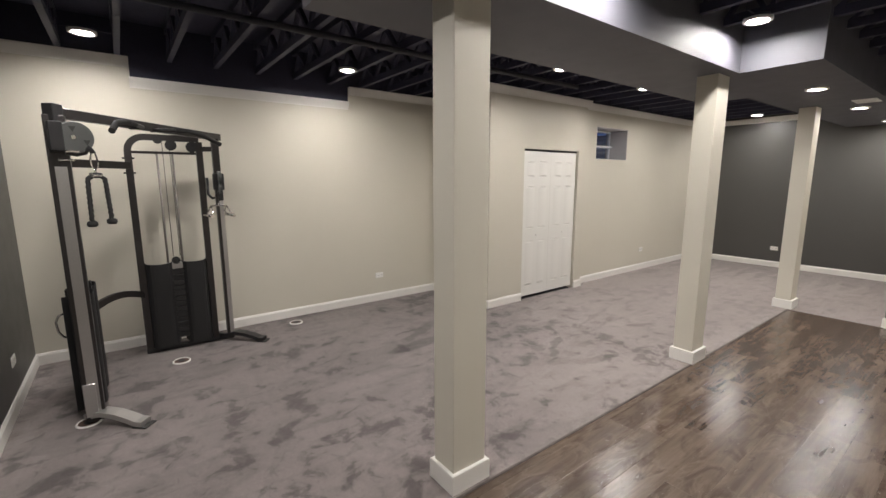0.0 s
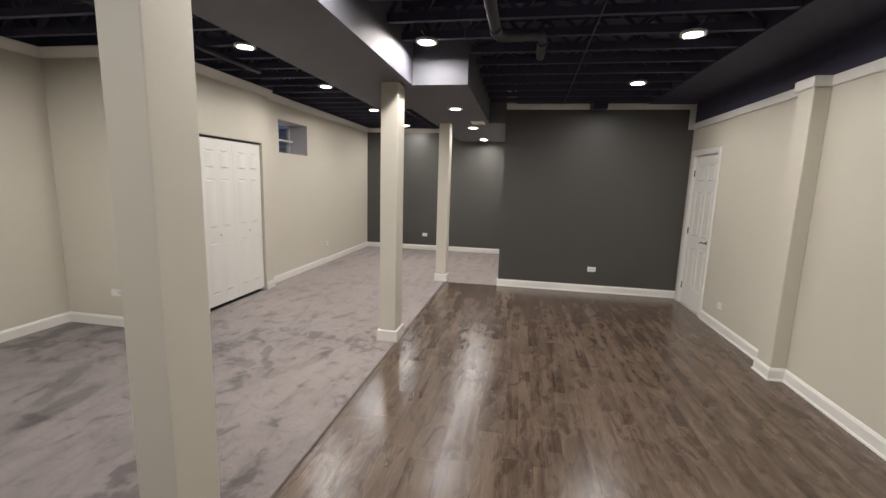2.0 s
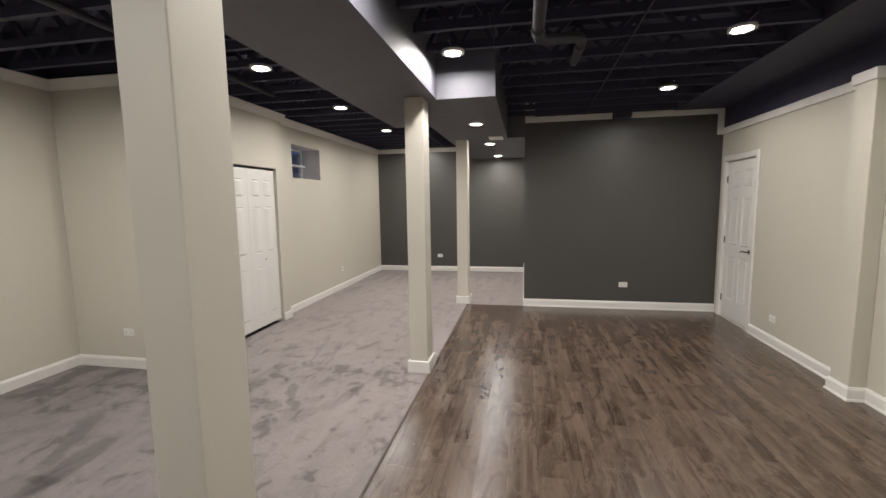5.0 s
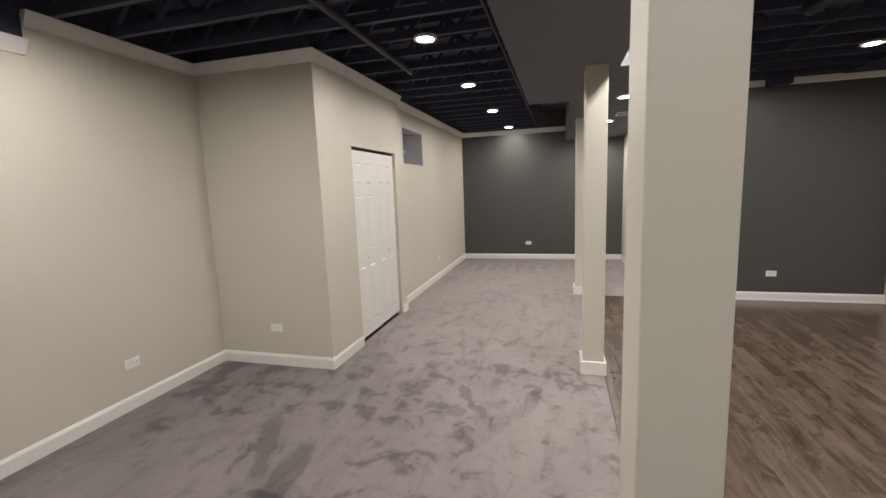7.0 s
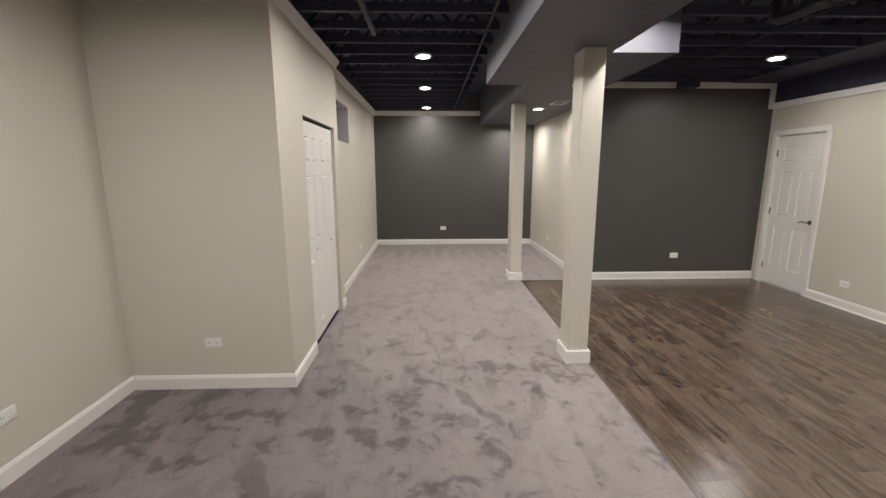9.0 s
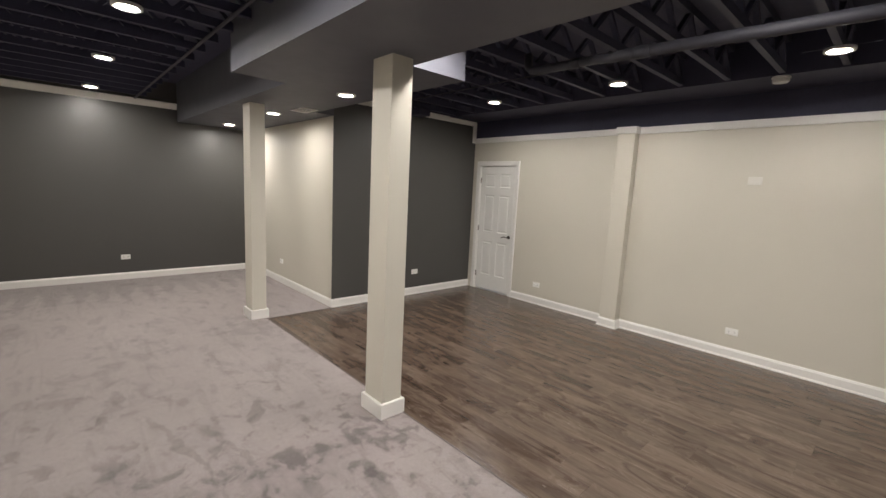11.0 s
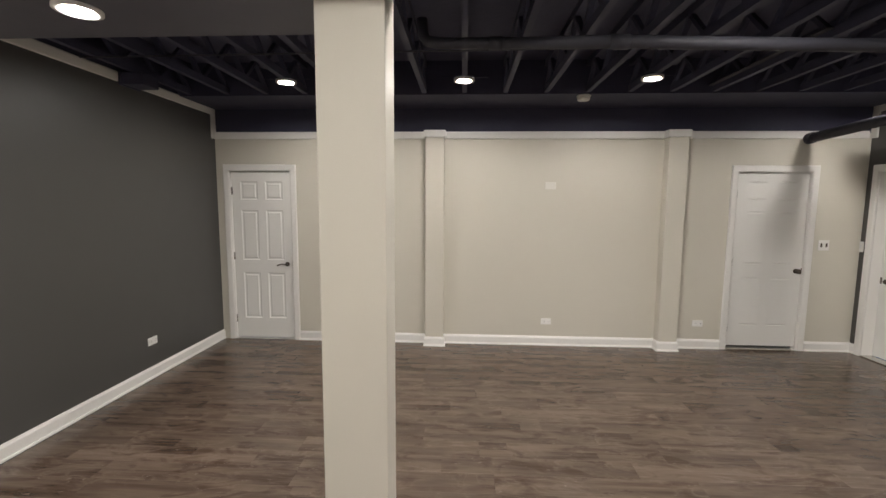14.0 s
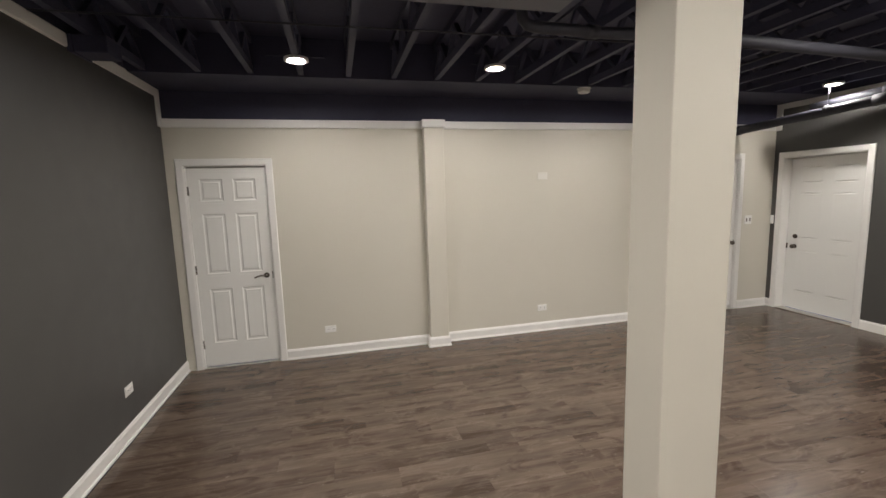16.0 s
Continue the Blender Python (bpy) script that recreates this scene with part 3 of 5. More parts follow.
for a, b in (PIL1, PIL2):
    bm = bm_new()
    box(bm, a, b, Y_RIGHT + 0.001, PIL_Y, 0.0, Z_RCROWN - 0.01, 0.004)
    structure("wall_pilaster", bm, BEIGE, "beige boxed-out pilaster on the wall", "pilaster")

COVE = [(0.0, -0.092), (0.010, -0.092), (0.012, -0.080), (0.024, -0.056), (0.040, -0.026), (0.046, -0.010), (0.046, 0.0), (0.0, 0.0)]
BOARD = [(0.0, -0.080), (0.014, -0.080), (0.018, -0.072), (0.018, -0.010), (0.014, 0.0), (0.0, 0.0)]


def crown(path, z, profile, label="white crown trim at the top of the wall"):
    bm = bm_new()
    moulding(bm, path, [(o, z + h) for o, h in profile])
    structure("crown_trim", bm, CROWN_PAINT, label, "trim")


crown([(X_FAR, 1.835), (X_FAR, Y_WINDOW), (X_BUMP_END, Y_WINDOW), (X_BUMP_END, Y_BUMP), (X_BUMP, Y_BUMP), (X_BUMP, Y_GYM), (2.20, Y_GYM)], Z_CROWN, COVE)
crown([(2.19, Y_GYM), (0.02, Y_GYM)], 2.575, COVE)
crown([(0.03, Y_GYM), (X_BACK, Y_GYM), (X_BACK, 2.6)], Z_CROWN, COVE)
crown([(D2[0] - 0.55, Y_RIGHT), (PIL2[0], Y_RIGHT), (PIL2[0], PIL_Y), (PIL2[1], PIL_Y), (PIL2[1], Y_RIGHT), (PIL1[0], Y_RIGHT), (PIL1[0], PIL_Y), (PIL1[1], PIL_Y), (PIL1[1], Y_RIGHT), (X_DARK - 0.018, Y_RIGHT)], Z_RCROWN, BOARD)
crown([(X_DARK, -0.47), (X_DARK, Y_NOOK - 0.005)], Z_CROWN, BOARD)
crown([(X_DARK, Y_RIGHT + 0.078), (X_DARK, -0.69)], Z_CROWN, BOARD)
crown([(X_BACK, -0.30), (X_BACK, Y_RIGHT + 0.078)], Z_CROWN, BOARD)
bm = bm_new()
box(bm, X_DARK - 0.018, X_DARK, Y_RIGHT, Y_RIGHT + 0.078, Z_RCROWN - 0.08, Z_CROWN, 0.003)
structure("crown_trim", bm, CROWN_PAINT, "white vertical trim board at the corner", "trim")
bm = bm_new()
box(bm, X_BACK, X_BACK + 0.018, Y_RIGHT, Y_RIGHT + 0.078, Z_RCROWN - 0.08, Z_CROWN, 0.003)
structure("crown_trim", bm, CROWN_PAINT, "white vertical trim board at the corner", "trim")


# ---- columns ----
COLUMN_BASE = [(0.0, 0.0), (0.020, 0.0), (0.020, 0.108), (0.017, 0.113), (0.0, 0.114)]


def column(x0, y0, w, d):
    cx, cy = x0 + w / 2, y0 + d / 2
    ob = thing("column", Matrix.Translation((cx, cy, 0)), "square beige boxed column with a white base, under the soffit", "column", "basement columns")
    bm = bm_new()
    box(bm, -w / 2, w / 2, -d / 2, d / 2, 0.0, Z_SOFFIT + 0.002, 0.004, 2)
    part("shaft", bm, COLUMN, ob)
    bm = bm_new()
    c = [(-w / 2, -d / 2), (-w / 2, d / 2), (w / 2, d / 2), (w / 2, -d / 2)]
    moulding(bm, c, COLUMN_BASE, closed=True)
    part("base_trim", bm, TRIM, ob, "white base trim")
    return ob


column(1.104, 1.606, 0.220, 0.166)
column(3.792, 1.575, 0.222, 0.165)
column(6.502, 1.554, 0.223, 0.165)


# ---- ceiling lights ----
def led_light(face):
    ob = thing("ceiling_light", Matrix.Identity(4), "lit round white recessed LED downlight", "ceiling light", "ceiling lights")
    bm = bm_new()
    n = 40
    prof = [(0.0565, 0.003), (0.062, -0.002), (0.072, -0.0075), (0.080, -0.008), (0.090, -0.004), (0.090, 0.016), (0.0565, 0.016)]
    rings = [[bm.verts.new((r * math.cos(k * 2 * math.pi / n), r * math.sin(k * 2 * math.pi / n), z)) for k in range(n)] for r, z in prof]
    for r0, r1 in zip(rings, rings[1:] + rings[:1]):
        for k in range(n):
            bm.faces.new((r0[k], r0[(k + 1) % n], r1[(k + 1) % n], r1[k])).smooth = True
    part("trim_ring", bm, PLASTIC, ob, "white trim ring and reflector")
    bm = bm_new()
    disc(bm, (0, 0, 0.004), 0.057, 0.006, "z", 40)
    part("diffuser", bm, face, ob, "glowing diffuser")
    bm = bm_new()
    disc(bm, (0, 0, 0.020), 0.090, 0.018, "z", 24)
    box(bm, -0.21, 0.21, -0.005, 0.005, 0.026, 0.031)
    part("housing", bm, NAVY, ob, "dark housing on a hanger bar")
    return ob


LIGHTS = [(3.55, 2.935, 2.735), (5.164, 2.935, 2.735), (6.935, 2.93, 2.735), (8.945, 2.92, 2.735), (1.83, 2.86, 2.735), (1.83, 4.27, 2.735),
          (5.152, -0.78, 2.735), (3.557, -0.773, 2.735), (1.952, -0.75, 2.735), (3.564, 1.268, 2.735), (1.952, 1.268, 2.735), (-0.30, 2.93, 2.735), (-0.30, 1.268, 2.735), (-0.34, -0.85, 2.74), (8.894, 1.245, 2.4665)]
CORNER_LIGHTS = [(-0.257, 4.40, 2.735)]
DIM_LIGHTS = [(5.196, 1.27, 2.4665), (7.019, 1.26, 2.4665)]
for spots, face in ((LIGHTS, LAMP_FACE), (CORNER_LIGHTS, CORNER_LAMP_FACE), (DIM_LIGHTS, DIM_LAMP_FACE)):
    first_light = led_light(face)
    first_light.matrix_basis = Matrix.Translation(spots[0])
    for p in spots[1:]:
        copy_thing(first_light, Matrix.Translation(p))


# ---- doors ----
def leaf(bm, w, h, thick, cols, rows, lip=(0.011, 0.011), sunk=0.009):
    """A moulded door leaf standing on z=0, face towards -y at y=0, with sunk panel fields. lip: the slope's width across and upright."""
    xs, zs = [0.0], [0.0]
    for a, b in cols:
        xs += [a, b]
    for a, b in rows:
        zs += [a, b]
    xs.append(w)
    zs.append(h)
    grid = [[bm.verts.new((x, 0, z)) for x in xs] for z in zs]
    fields = []
    for j in range(len(zs) - 1):
        for i in range(len(xs) - 1):
            f = bm.faces.new((grid[j][i], grid[j][i + 1], grid[j + 1][i + 1], grid[j + 1][i]))
            if i % 2 and j % 2:
                fields.append(f)
    bm.normal_update()
    back = [[bm.verts.new((x, thick, z)) for x in (0, w)] for z in (0, h)]
    bm.faces.new((back[0][0], back[1][0], back[1][1], back[0][1]))
    nz, nx = len(zs), len(xs)
    bm.faces.new([grid[0][i] for i in range(nx)][::-1] + [back[0][0], back[0][1]])
    bm.faces.new([grid[nz - 1][i] for i in range(nx)] + [back[1][1], back[1][0]])
    bm.faces.new([grid[j][0] for j in range(nz)] + [back[1][0], back[0][0]])
    bm.faces.new([grid[j][nx - 1] for j in range(nz)][::-1] + [back[0][1], back[1][1]])
    for f in fields:
        mid = f.calc_center_median()
        old = list(f.verts)
        inner = [bm.verts.new((v.co.x + (lip[0] if v.co.x < mid.x else -lip[0]), sunk, v.co.z + (lip[1] if v.co.z < mid.z else -lip[1]))) for v in old]
        bm.faces.remove(f)
        bm.faces.new(inner)
        for k in range(4):
            bm.faces.new((old[k], old[(k + 1) % 4], inner[(k + 1) % 4], inner[k]))
    return bm


def raised_panel(a, b, c, d, proud=0.002, deep=0.012, sx=0.014, sz=0.014):
    bm = bm_new()
    box(bm, a + 0.020, b - 0.020, proud, deep, c + 0.020, d - 0.020)
    for v in bm.verts:
        if abs(v.co.y - proud) < 1e-4:
            v.co.x += sx if v.co.x < (a + b) / 2 else -sx
            v.co.z += sz if v.co.z < (c + d) / 2 else -sz
    return bm


def pillow_panel(a, b, c, d, trough, proud=0.005):
    """A moulded panel that swells gently across and drops steeply at its top and foot into the leaf's trough."""
    bm = bm_new()
    n = 8

    def depth(k, y):
        side = min(k, n - k) / n
        return (y - 0.0004) * min(1.0, side / 0.42) if y > 0 else y * math.sin(math.pi * k / n)
    levels = [(c + 0.009, trough), (c + 0.026, -proud), (d - 0.026, -proud), (d - 0.009, trough)]
    grid = [[bm.verts.new((a + (b - a) * k / n, depth(k, y), z)) for k in range(n + 1)] for z, y in levels]
    for r0, r1 in zip(grid, grid[1:]):
        for k in range(n):
            bm.faces.new((r0[k], r0[k + 1], r1[k + 1], r1[k]))
    return bm


def six_panel_door(name, m, w, h, hinge_left, label, kind_of_handle, exterior=False):
    """Door leaf in a jamb and casing; local x along the wall, face towards -y, wall face at y=0."""
    ob = tagged(thing(name, m, label, "door"), kind="structure")
    inset = 0.022 if not exterior else 0.120
    st, mid = w * 0.145, w * 0.13
    pw = (w - 2 * st - mid) / 2
    cols = [(st, st + pw), (st + pw + mid, w - st)]
    rows = [(0.24 * h / 2.03, 0.80 * h / 2.03), (0.955 * h / 2.03, 1.555 * h / 2.03), (1.68 * h / 2.03, 1.895 * h / 2.03)]
    foot = 0.042 if kind_of_handle == "knob" and not exterior else 0.017
    slab = part("slab", leaf(bm_new(), w - 0.006, h - 0.010 - foot, 0.036, cols, rows, *(((pw * 0.42, 0.007), 0.011) if kind_of_handle == "knob" else ())), DOOR_PAINT, ob)
    slab.matrix_basis = Matrix.Translation((0.003, inset, foot))
    for a, b in cols:
        for c, d in rows:
            part("panel", pillow_panel(a, b, c, d, 0.011) if kind_of_handle == "knob" else raised_panel(a, b, c, d), DOOR_PAINT, slab)
    # jamb and stop
    back = inset + 0.075 if exterior else 0.13
    bm = bm_new()
    for x0, x1 in ((-0.018, 0.0), (w, w + 0.018)):
        box(bm, x0, x1, 0.001, back, 0.0, h + 0.018)
    box(bm, 0.0, w, 0.001, back, h, h + 0.018)
    box(bm, 0.0, 0.012, inset + 0.037, back, 0.0, h)
    box(bm, w - 0.012, w, inset + 0.037, back, 0.0, h)
    box(bm, 0.012, w - 0.012, inset + 0.037, back, h - 0.012, h)
    part("jamb", bm, TRIM, ob)
    # casing: two legs and a head, stepped
    cw = 0.072
    prof = [(0.0, -0.001), (0.0, -0.010), (0.012, -0.016), (0.060, -0.018), (cw - 0.008, -0.018), (cw, -0.010), (cw, -0.001)]
    bm = bm_new()
    path = [(-0.006, 0.0), (-0.006, h + 0.006), (w + 0.006, h + 0.006), (w + 0.006, 0.0)]
    signs = [(-1, 0), (-1, 1), (1, 1), (1, 0)]
    rings = [[bm.verts.new((x + sx * o, y, z + sz * o)) for o, y in prof] for (x, z), (sx, sz) in zip(path, signs)]
    k = len(prof)
    for r0, r1 in zip(rings, rings[1:]):
        for q in range(k):
            bm.faces.new((r0[q], r0[(q + 1) % k], r1[(q + 1) % k], r1[q]))
    bm.faces.new(rings[0])
    bm.faces.new(rings[-1][::-1])
    part("casing", bm, TRIM, ob)
    if not exterior:
        for z in (0.25, 1.02, 1.80):
            bm = bm_new()
            x = 0.0 if hinge_left else w
            tube(bm, [(x, inset - 0.007, z - 0.045), (x, inset - 0.007, z + 0.045)], 0.007, 10)
            box(bm, x - 0.010, x + 0.014, inset - 0.003, inset + 0.001, z - 0.044, z + 0.044)
            part("hinge", bm, CHROME, ob, "nickel hinge")
    else:
        bm = bm_new()
        box(bm, 0.0, w, -0.012, 0.12, 0.0, 0.012, 0.003)
        part("threshold", bm, CHROME, ob, "aluminium threshold")
    hx = w - 0.065 if hinge_left else 0.112
    hz = 0.86 if exterior else 0.925
    into = -1 if hinge_left else 1
    f = inset
    bm = bm_new()
    disc(bm, (hx, f - 0.005, hz), 0.028, 0.011, "y", 24, 0.003)
    part("rose", bm, DARK_METAL, ob, "aged nickel rose")
    bm = bm_new()
    if kind_of_handle == "lever":
        tube(bm, [(hx, f - 0.008, hz), (hx, f - 0.045, hz), (hx + into * 0.012, f - 0.055, hz + 0.002), (hx + into * 0.045, f - 0.056, hz + 0.008), (hx + into * 0.080, f - 0.054, hz - 0.001), (hx + into * 0.108, f - 0.052, hz - 0.012)], 0.0078, 12)
    else:
        tube(bm, [(hx, f - 0.008, hz), (hx, f - 0.032, hz)], 0.011, 12)
        disc(bm, (hx, f - 0.048, hz), 0.027, 0.036, "y", 24, 0.011)
    part("door_handle", bm, DARK_METAL, ob, "aged nickel " + kind_of_handle)
    bm = bm_new()
    ex = w - 0.004 if hinge_left else 0.004
    box(bm, ex - 0.006, ex + 0.016, f - 0.0035, f - 0.001, hz - 0.035, hz + 0.035)
    part("strike", bm, DARK_METAL, ob, "dark strike plate")
    if exterior:
        bm = bm_new()
        disc(bm, (hx, f - 0.008, hz + 0.135), 0.030, 0.018, "y", 24, 0.005)
        box(bm, hx - 0.005, hx + 0.005, f - 0.030, f - 0.014, hz + 0.120, hz + 0.150, 0.002)
        part("deadbolt", bm, DARK_METAL, ob, "aged nickel deadbolt")
    return ob


# local -y faces the room: the right wall looks towards +y, the back wall towards +x
six_panel_door("door_1", pose(D1[1], Y_RIGHT, 0, 0, 0, 180), D1[1] - D1[0], DOOR_H, True, "closed white six-panel interior door with a lever handle", "lever")
six_panel_door("door_2", pose(D2[1], Y_RIGHT, 0, 0, 0, 180), D2[1] - D2[0], DOOR_H, True, "closed white six-panel closet door with a round knob", "knob")
six_panel_door("door_3", pose(X_BACK, D3[0], 0, 0, 0, 90), D3[1] - D3[0], DOOR_H, False, "closed white six-panel exterior door with deadbolt and knob", "knob", True)


def bifold():
    x0, x1, h = CLOSET
    w = x1 - x0
    ob = tagged(thing("closet_door_1", Matrix.Translation((x0, Y_BUMP, 0)), "closed white bifold closet doors with moulded panels", "closet door"), kind="structure")
    lw = (w - 0.033) / 2
    st = 0.075
    pw = (lw - 3 * st) / 2
    cols = [(st, st + pw), (2 * st + pw, 2 * st + 2 * pw)]
    rows = [(0.14, 0.76), (0.93, 1.50), (1.62, 1.83)]
    for i in range(2):
        lf = part("leaf", leaf(bm_new(), lw, h - 0.072, 0.034, cols, rows, (pw * 0.42, 0.007), 0.011), DOOR_PAINT, ob)
        lf.matrix_basis = Matrix.Translation((0.012 + i * (lw + 0.007), 0.030 + 0.004 * i, 0.044))
        for a, b in cols:
            for c, d in rows:
                part("panel", pillow_panel(a, b, c, d, 0.011), DOOR_PAINT, lf)
        bm = bm_new()
        tube(bm, [(lw / 2, 0.002, 0.84), (lw / 2, -0.016, 0.84)], 0.006, 10)
        disc(bm, (lw / 2, -0.020, 0.84), 0.014, 0.014, "y", 20, 0.005)
        part("knob", bm, PLASTIC, lf, "small white knob")
    bm = bm_new()
    box(bm, 0.004, w - 0.004, 0.028, 0.066, h - 0.022, h - 0.001)
    part("track", bm, SLOT, ob, "dark top track")
    return ob


bifold()

# ---- window ----
x0, x1, z0, z1 = WIN
DEEP = 0.36
win = tagged(thing("window_1", Matrix.Translation((x0, Y_WINDOW, z0)), "small basement window with blue dusk light in a deep painted recess", "window"), kind="structure")
w, h = x1 - x0, z1 - z0
bm = bm_new()
box(bm, 0.0, 0.004, 0.002, DEEP, 0.0, h)
box(bm, w - 0.004, w, 0.002, DEEP, 0.0, h)
box(bm, 0.004, w - 0.004, 0.002, DEEP, 0.0, 0.004)
box(bm, 0.004, w - 0.004, 0.002, DEEP, h - 0.004, h)
part("return", bm, NICHE, win, "grey painted recess")
bm = bm_new()
for a, b, c, d in ((0.004, w - 0.004, 0.004, 0.030), (0.004, w - 0.004, h - 0.030, h - 0.004), (0.004, 0.022, 0.030, h - 0.030), (w - 0.022, w - 0.004, 0.030, h - 0.030)):
    box(bm, a, b, DEEP - 0.05, DEEP, c, d, 0.002)
part("window_frame", bm, VINYL, win, "white vinyl frame")
bm = bm_new()
box(bm, 0.022, w - 0.022, DEEP - 0.11, DEEP - 0.005, h * 0.46 - 0.014, h * 0.46 + 0.014, 0.003)
part("rail", bm, VINYL, win, "white meeting rail")
for a, b in ((0.030, h * 0.46 - 0.014), (h * 0.46 + 0.014, h - 0.030)):
    bm = bm_new()
    box(bm, 0.022, w - 0.022, DEEP - 0.030, DEEP - 0.024, a, b)
    pane = part("pane", bm, GLASS, win, "clear pane")
    pane.visible_shadow = False

well = tagged(thing("window_well", Matrix.Translation(((x0 + x1) / 2, Y_WINDOW + 0.40, z0 - 0.2)), "corrugated steel window well outside the basement window", "window well"), kind="structure")
bm = bm_new()
rows = []
for j in range(31):
    z = j * 0.022
    r = 0.62 + 0.012 * math.sin(j * math.pi / 2)
    rows.append([bm.verts.new((r * math.cos(math.pi * k / 24), 0.01 + r * math.sin(math.pi * k / 24), z)) for k in range(25)])
for r0, r1 in zip(rows, rows[1:]):
    for k in range(24):
        bm.faces.new((r0[k], r0[k + 1], r1[k + 1], r1[k]))
well_sheet = part("sheet", bm, WELL, well)
thick = well_sheet.modifiers.new("thickness", "SOLIDIFY")
thick.thickness = 0.004

# ---- wall plates ----
def outlet(name, m, label, gang="duplex"):
    ob = thing(name, m, label, "outlet" if gang != "switch" else "switch", "wall plates")
    w, h = {"duplex": (0.118, 0.074), "blank": (0.122, 0.080)}.get(gang, (0.118, 0.118))
    bm = bm_new()
    box(bm, -w / 2, w / 2, -0.007, 0.0, -h / 2, h / 2, 0.003, 2)
    part("plate", bm, COVER if gang == "blank" else PLASTIC, ob)
    for s in (-1, 1):
        if gang == "blank":
            bm = bm_new()
            disc(bm, (s * 0.042, -0.0075, 0), 0.003, 0.0015, "y", 10)
            part("screw", bm, COVER, ob)
            continue
        bm = bm_new()
        if gang == "switch":
            box(bm, s * 0.028 - 0.009, s * 0.028 + 0.009, -0.012, -0.006, -0.022, 0.022, 0.002)
            part("toggle", bm, DARK_METAL, ob, "dark switch toggle")
            continue
        box(bm, s * 0.027 - 0.019, s * 0.027 + 0.019, -0.0095, -0.006, -0.017, 0.017, 0.004)
        rec = part("receptacle", bm, PLASTIC, ob)
        bm = bm_new()
        for dz in (-0.006, 0.006):
            box(bm, s * 0.027 - 0.005, s * 0.027 + 0.004, -0.0100, -0.0090, dz - 0.0012, dz + 0.0012)
        disc(bm, (s * 0.027 + 0.011, -0.0095, 0), 0.0025, 0.001, "y", 10)
        part("slots", bm, SLOT, rec, "dark slots")
    return ob


def on_right(x, z):
    return pose(x, Y_RIGHT, z, 0, 0, 180)


OUT = "white horizontal duplex outlet plate on the wall"
outlet("wall_outlet", pose(X_DARK, -0.68, 0.352, 0, 0, -90), OUT)
outlet("wall_outlet", pose(X_FAR, 2.59, 0.352, 0, 0, -90), OUT)
outlet("wall_outlet", pose(2.56, Y_GYM, 0.357, 0, 0, 0), OUT)
outlet("wall_outlet", pose(X_BUMP, 4.463, 0.364, 0, 0, -90), OUT)
outlet("wall_outlet", on_right(2.566, 0.288), OUT)
outlet("wall_outlet", on_right(5.065, 0.29), OUT)
outlet("wall_outlet", on_right(0.823, 0.299), OUT)
outlet("wall_outlet", pose(7.35, Y_WINDOW, 0.37, 0, 0, 0), OUT)
outlet("wall_outlet", pose(8.15, Y_NOOK, 0.357, 0, 0, 180), OUT)
outlet("wall_outlet", pose(X_BACK, 4.24, 0.345, 0, 0, 90), OUT)
outlet("wall_outlet", pose(X_BACK, 0.12, 0.383, 0, 0, 90), OUT)
box_sw = thing("wall_switch", pose(X_BACK, -1.844, 1.215, 0, 0, 90), "narrow white switch beside the exterior door casing", "switch")
bm = bm_new()
box(bm, -0.024, 0.022, -0.016, 0.0, -0.058, 0.058, 0.004, 2)
part("plate", bm, PLASTIC, box_sw)
bm = bm_new()
box(bm, -0.010, 0.010, -0.021, -0.015, -0.016, 0.016, 0.003)
part("rocker", bm, VINYL, box_sw)
outlet("tv_outlet", on_right(2.56, 1.873), "white blank cover plate high on the beige wall", "blank")
outlet("light_switch", on_right(-0.495, 1.225), "white double switch plate with dark toggles", "switch")

# ---- smoke detector, vent ----
sd = thing("smoke_detector", Matrix.Translation((2.371, -1.326, 2.738)), "white round smoke detector under the black trusses", "smoke detector")
bm = bm_new()
disc(bm, (0, 0, -0.006), 0.070, 0.012, "z", 32, 0.003)
part("mount", bm, PLASTIC, sd)
bm = bm_new()
disc(bm, (0, 0, -0.030), 0.062, 0.036, "z", 32, 0.010)
part("cover", bm, PLASTIC, sd)
bm = bm_new()
disc(bm, (0.02, 0, -0.0485), 0.012, 0.002, "z", 16)
part("button", bm, VINYL, sd)

vent = thing("ceiling_vent", Matrix.Translation((6.44, 1.12, Z_SOFFIT)), "white louvred ceiling register on the soffit", "vent")
bm = bm_new()
for a, b, c, d in ((-0.16, 0.16, -0.10, -0.075), (-0.16, 0.16, 0.075, 0.10), (-0.16, -0.135, -0.075, 0.075), (0.135, 0.16, -0.075, 0.075)):
    box(bm, a, b, c, d, -0.008, -0.0005, 0.002)
part("frame", bm, PLASTIC, vent)
for i in range(9):
    bm = bm_new()
    y = -0.066 + i * 0.0165
    bar(bm, (-0.135, y, -0.004), (0.135, y, -0.004), 0.012, 0.0016, (0, 0.6, 1))
    part("slat", bm, PLASTIC, vent)


# ---- pipes under the trusses ----
def pipe(name, pts, r, label, collars=()):
    ob = thing(name, Matrix.Translation(pts[0]), label, "pipe")
    o = Vector(pts[0])
    bm = bm_new()
    tube(bm, [Vector(p) - o for p in pts], r, 16)
    part("run", bm, PIPE_PAINT, ob)
    for p, q in collars:
        bm = bm_new()
        tube(bm, [Vector(p) - o, Vector(q) - o], r * 1.16, 16)
        part("coupling", bm, PIPE_PAINT, ob)
    return ob


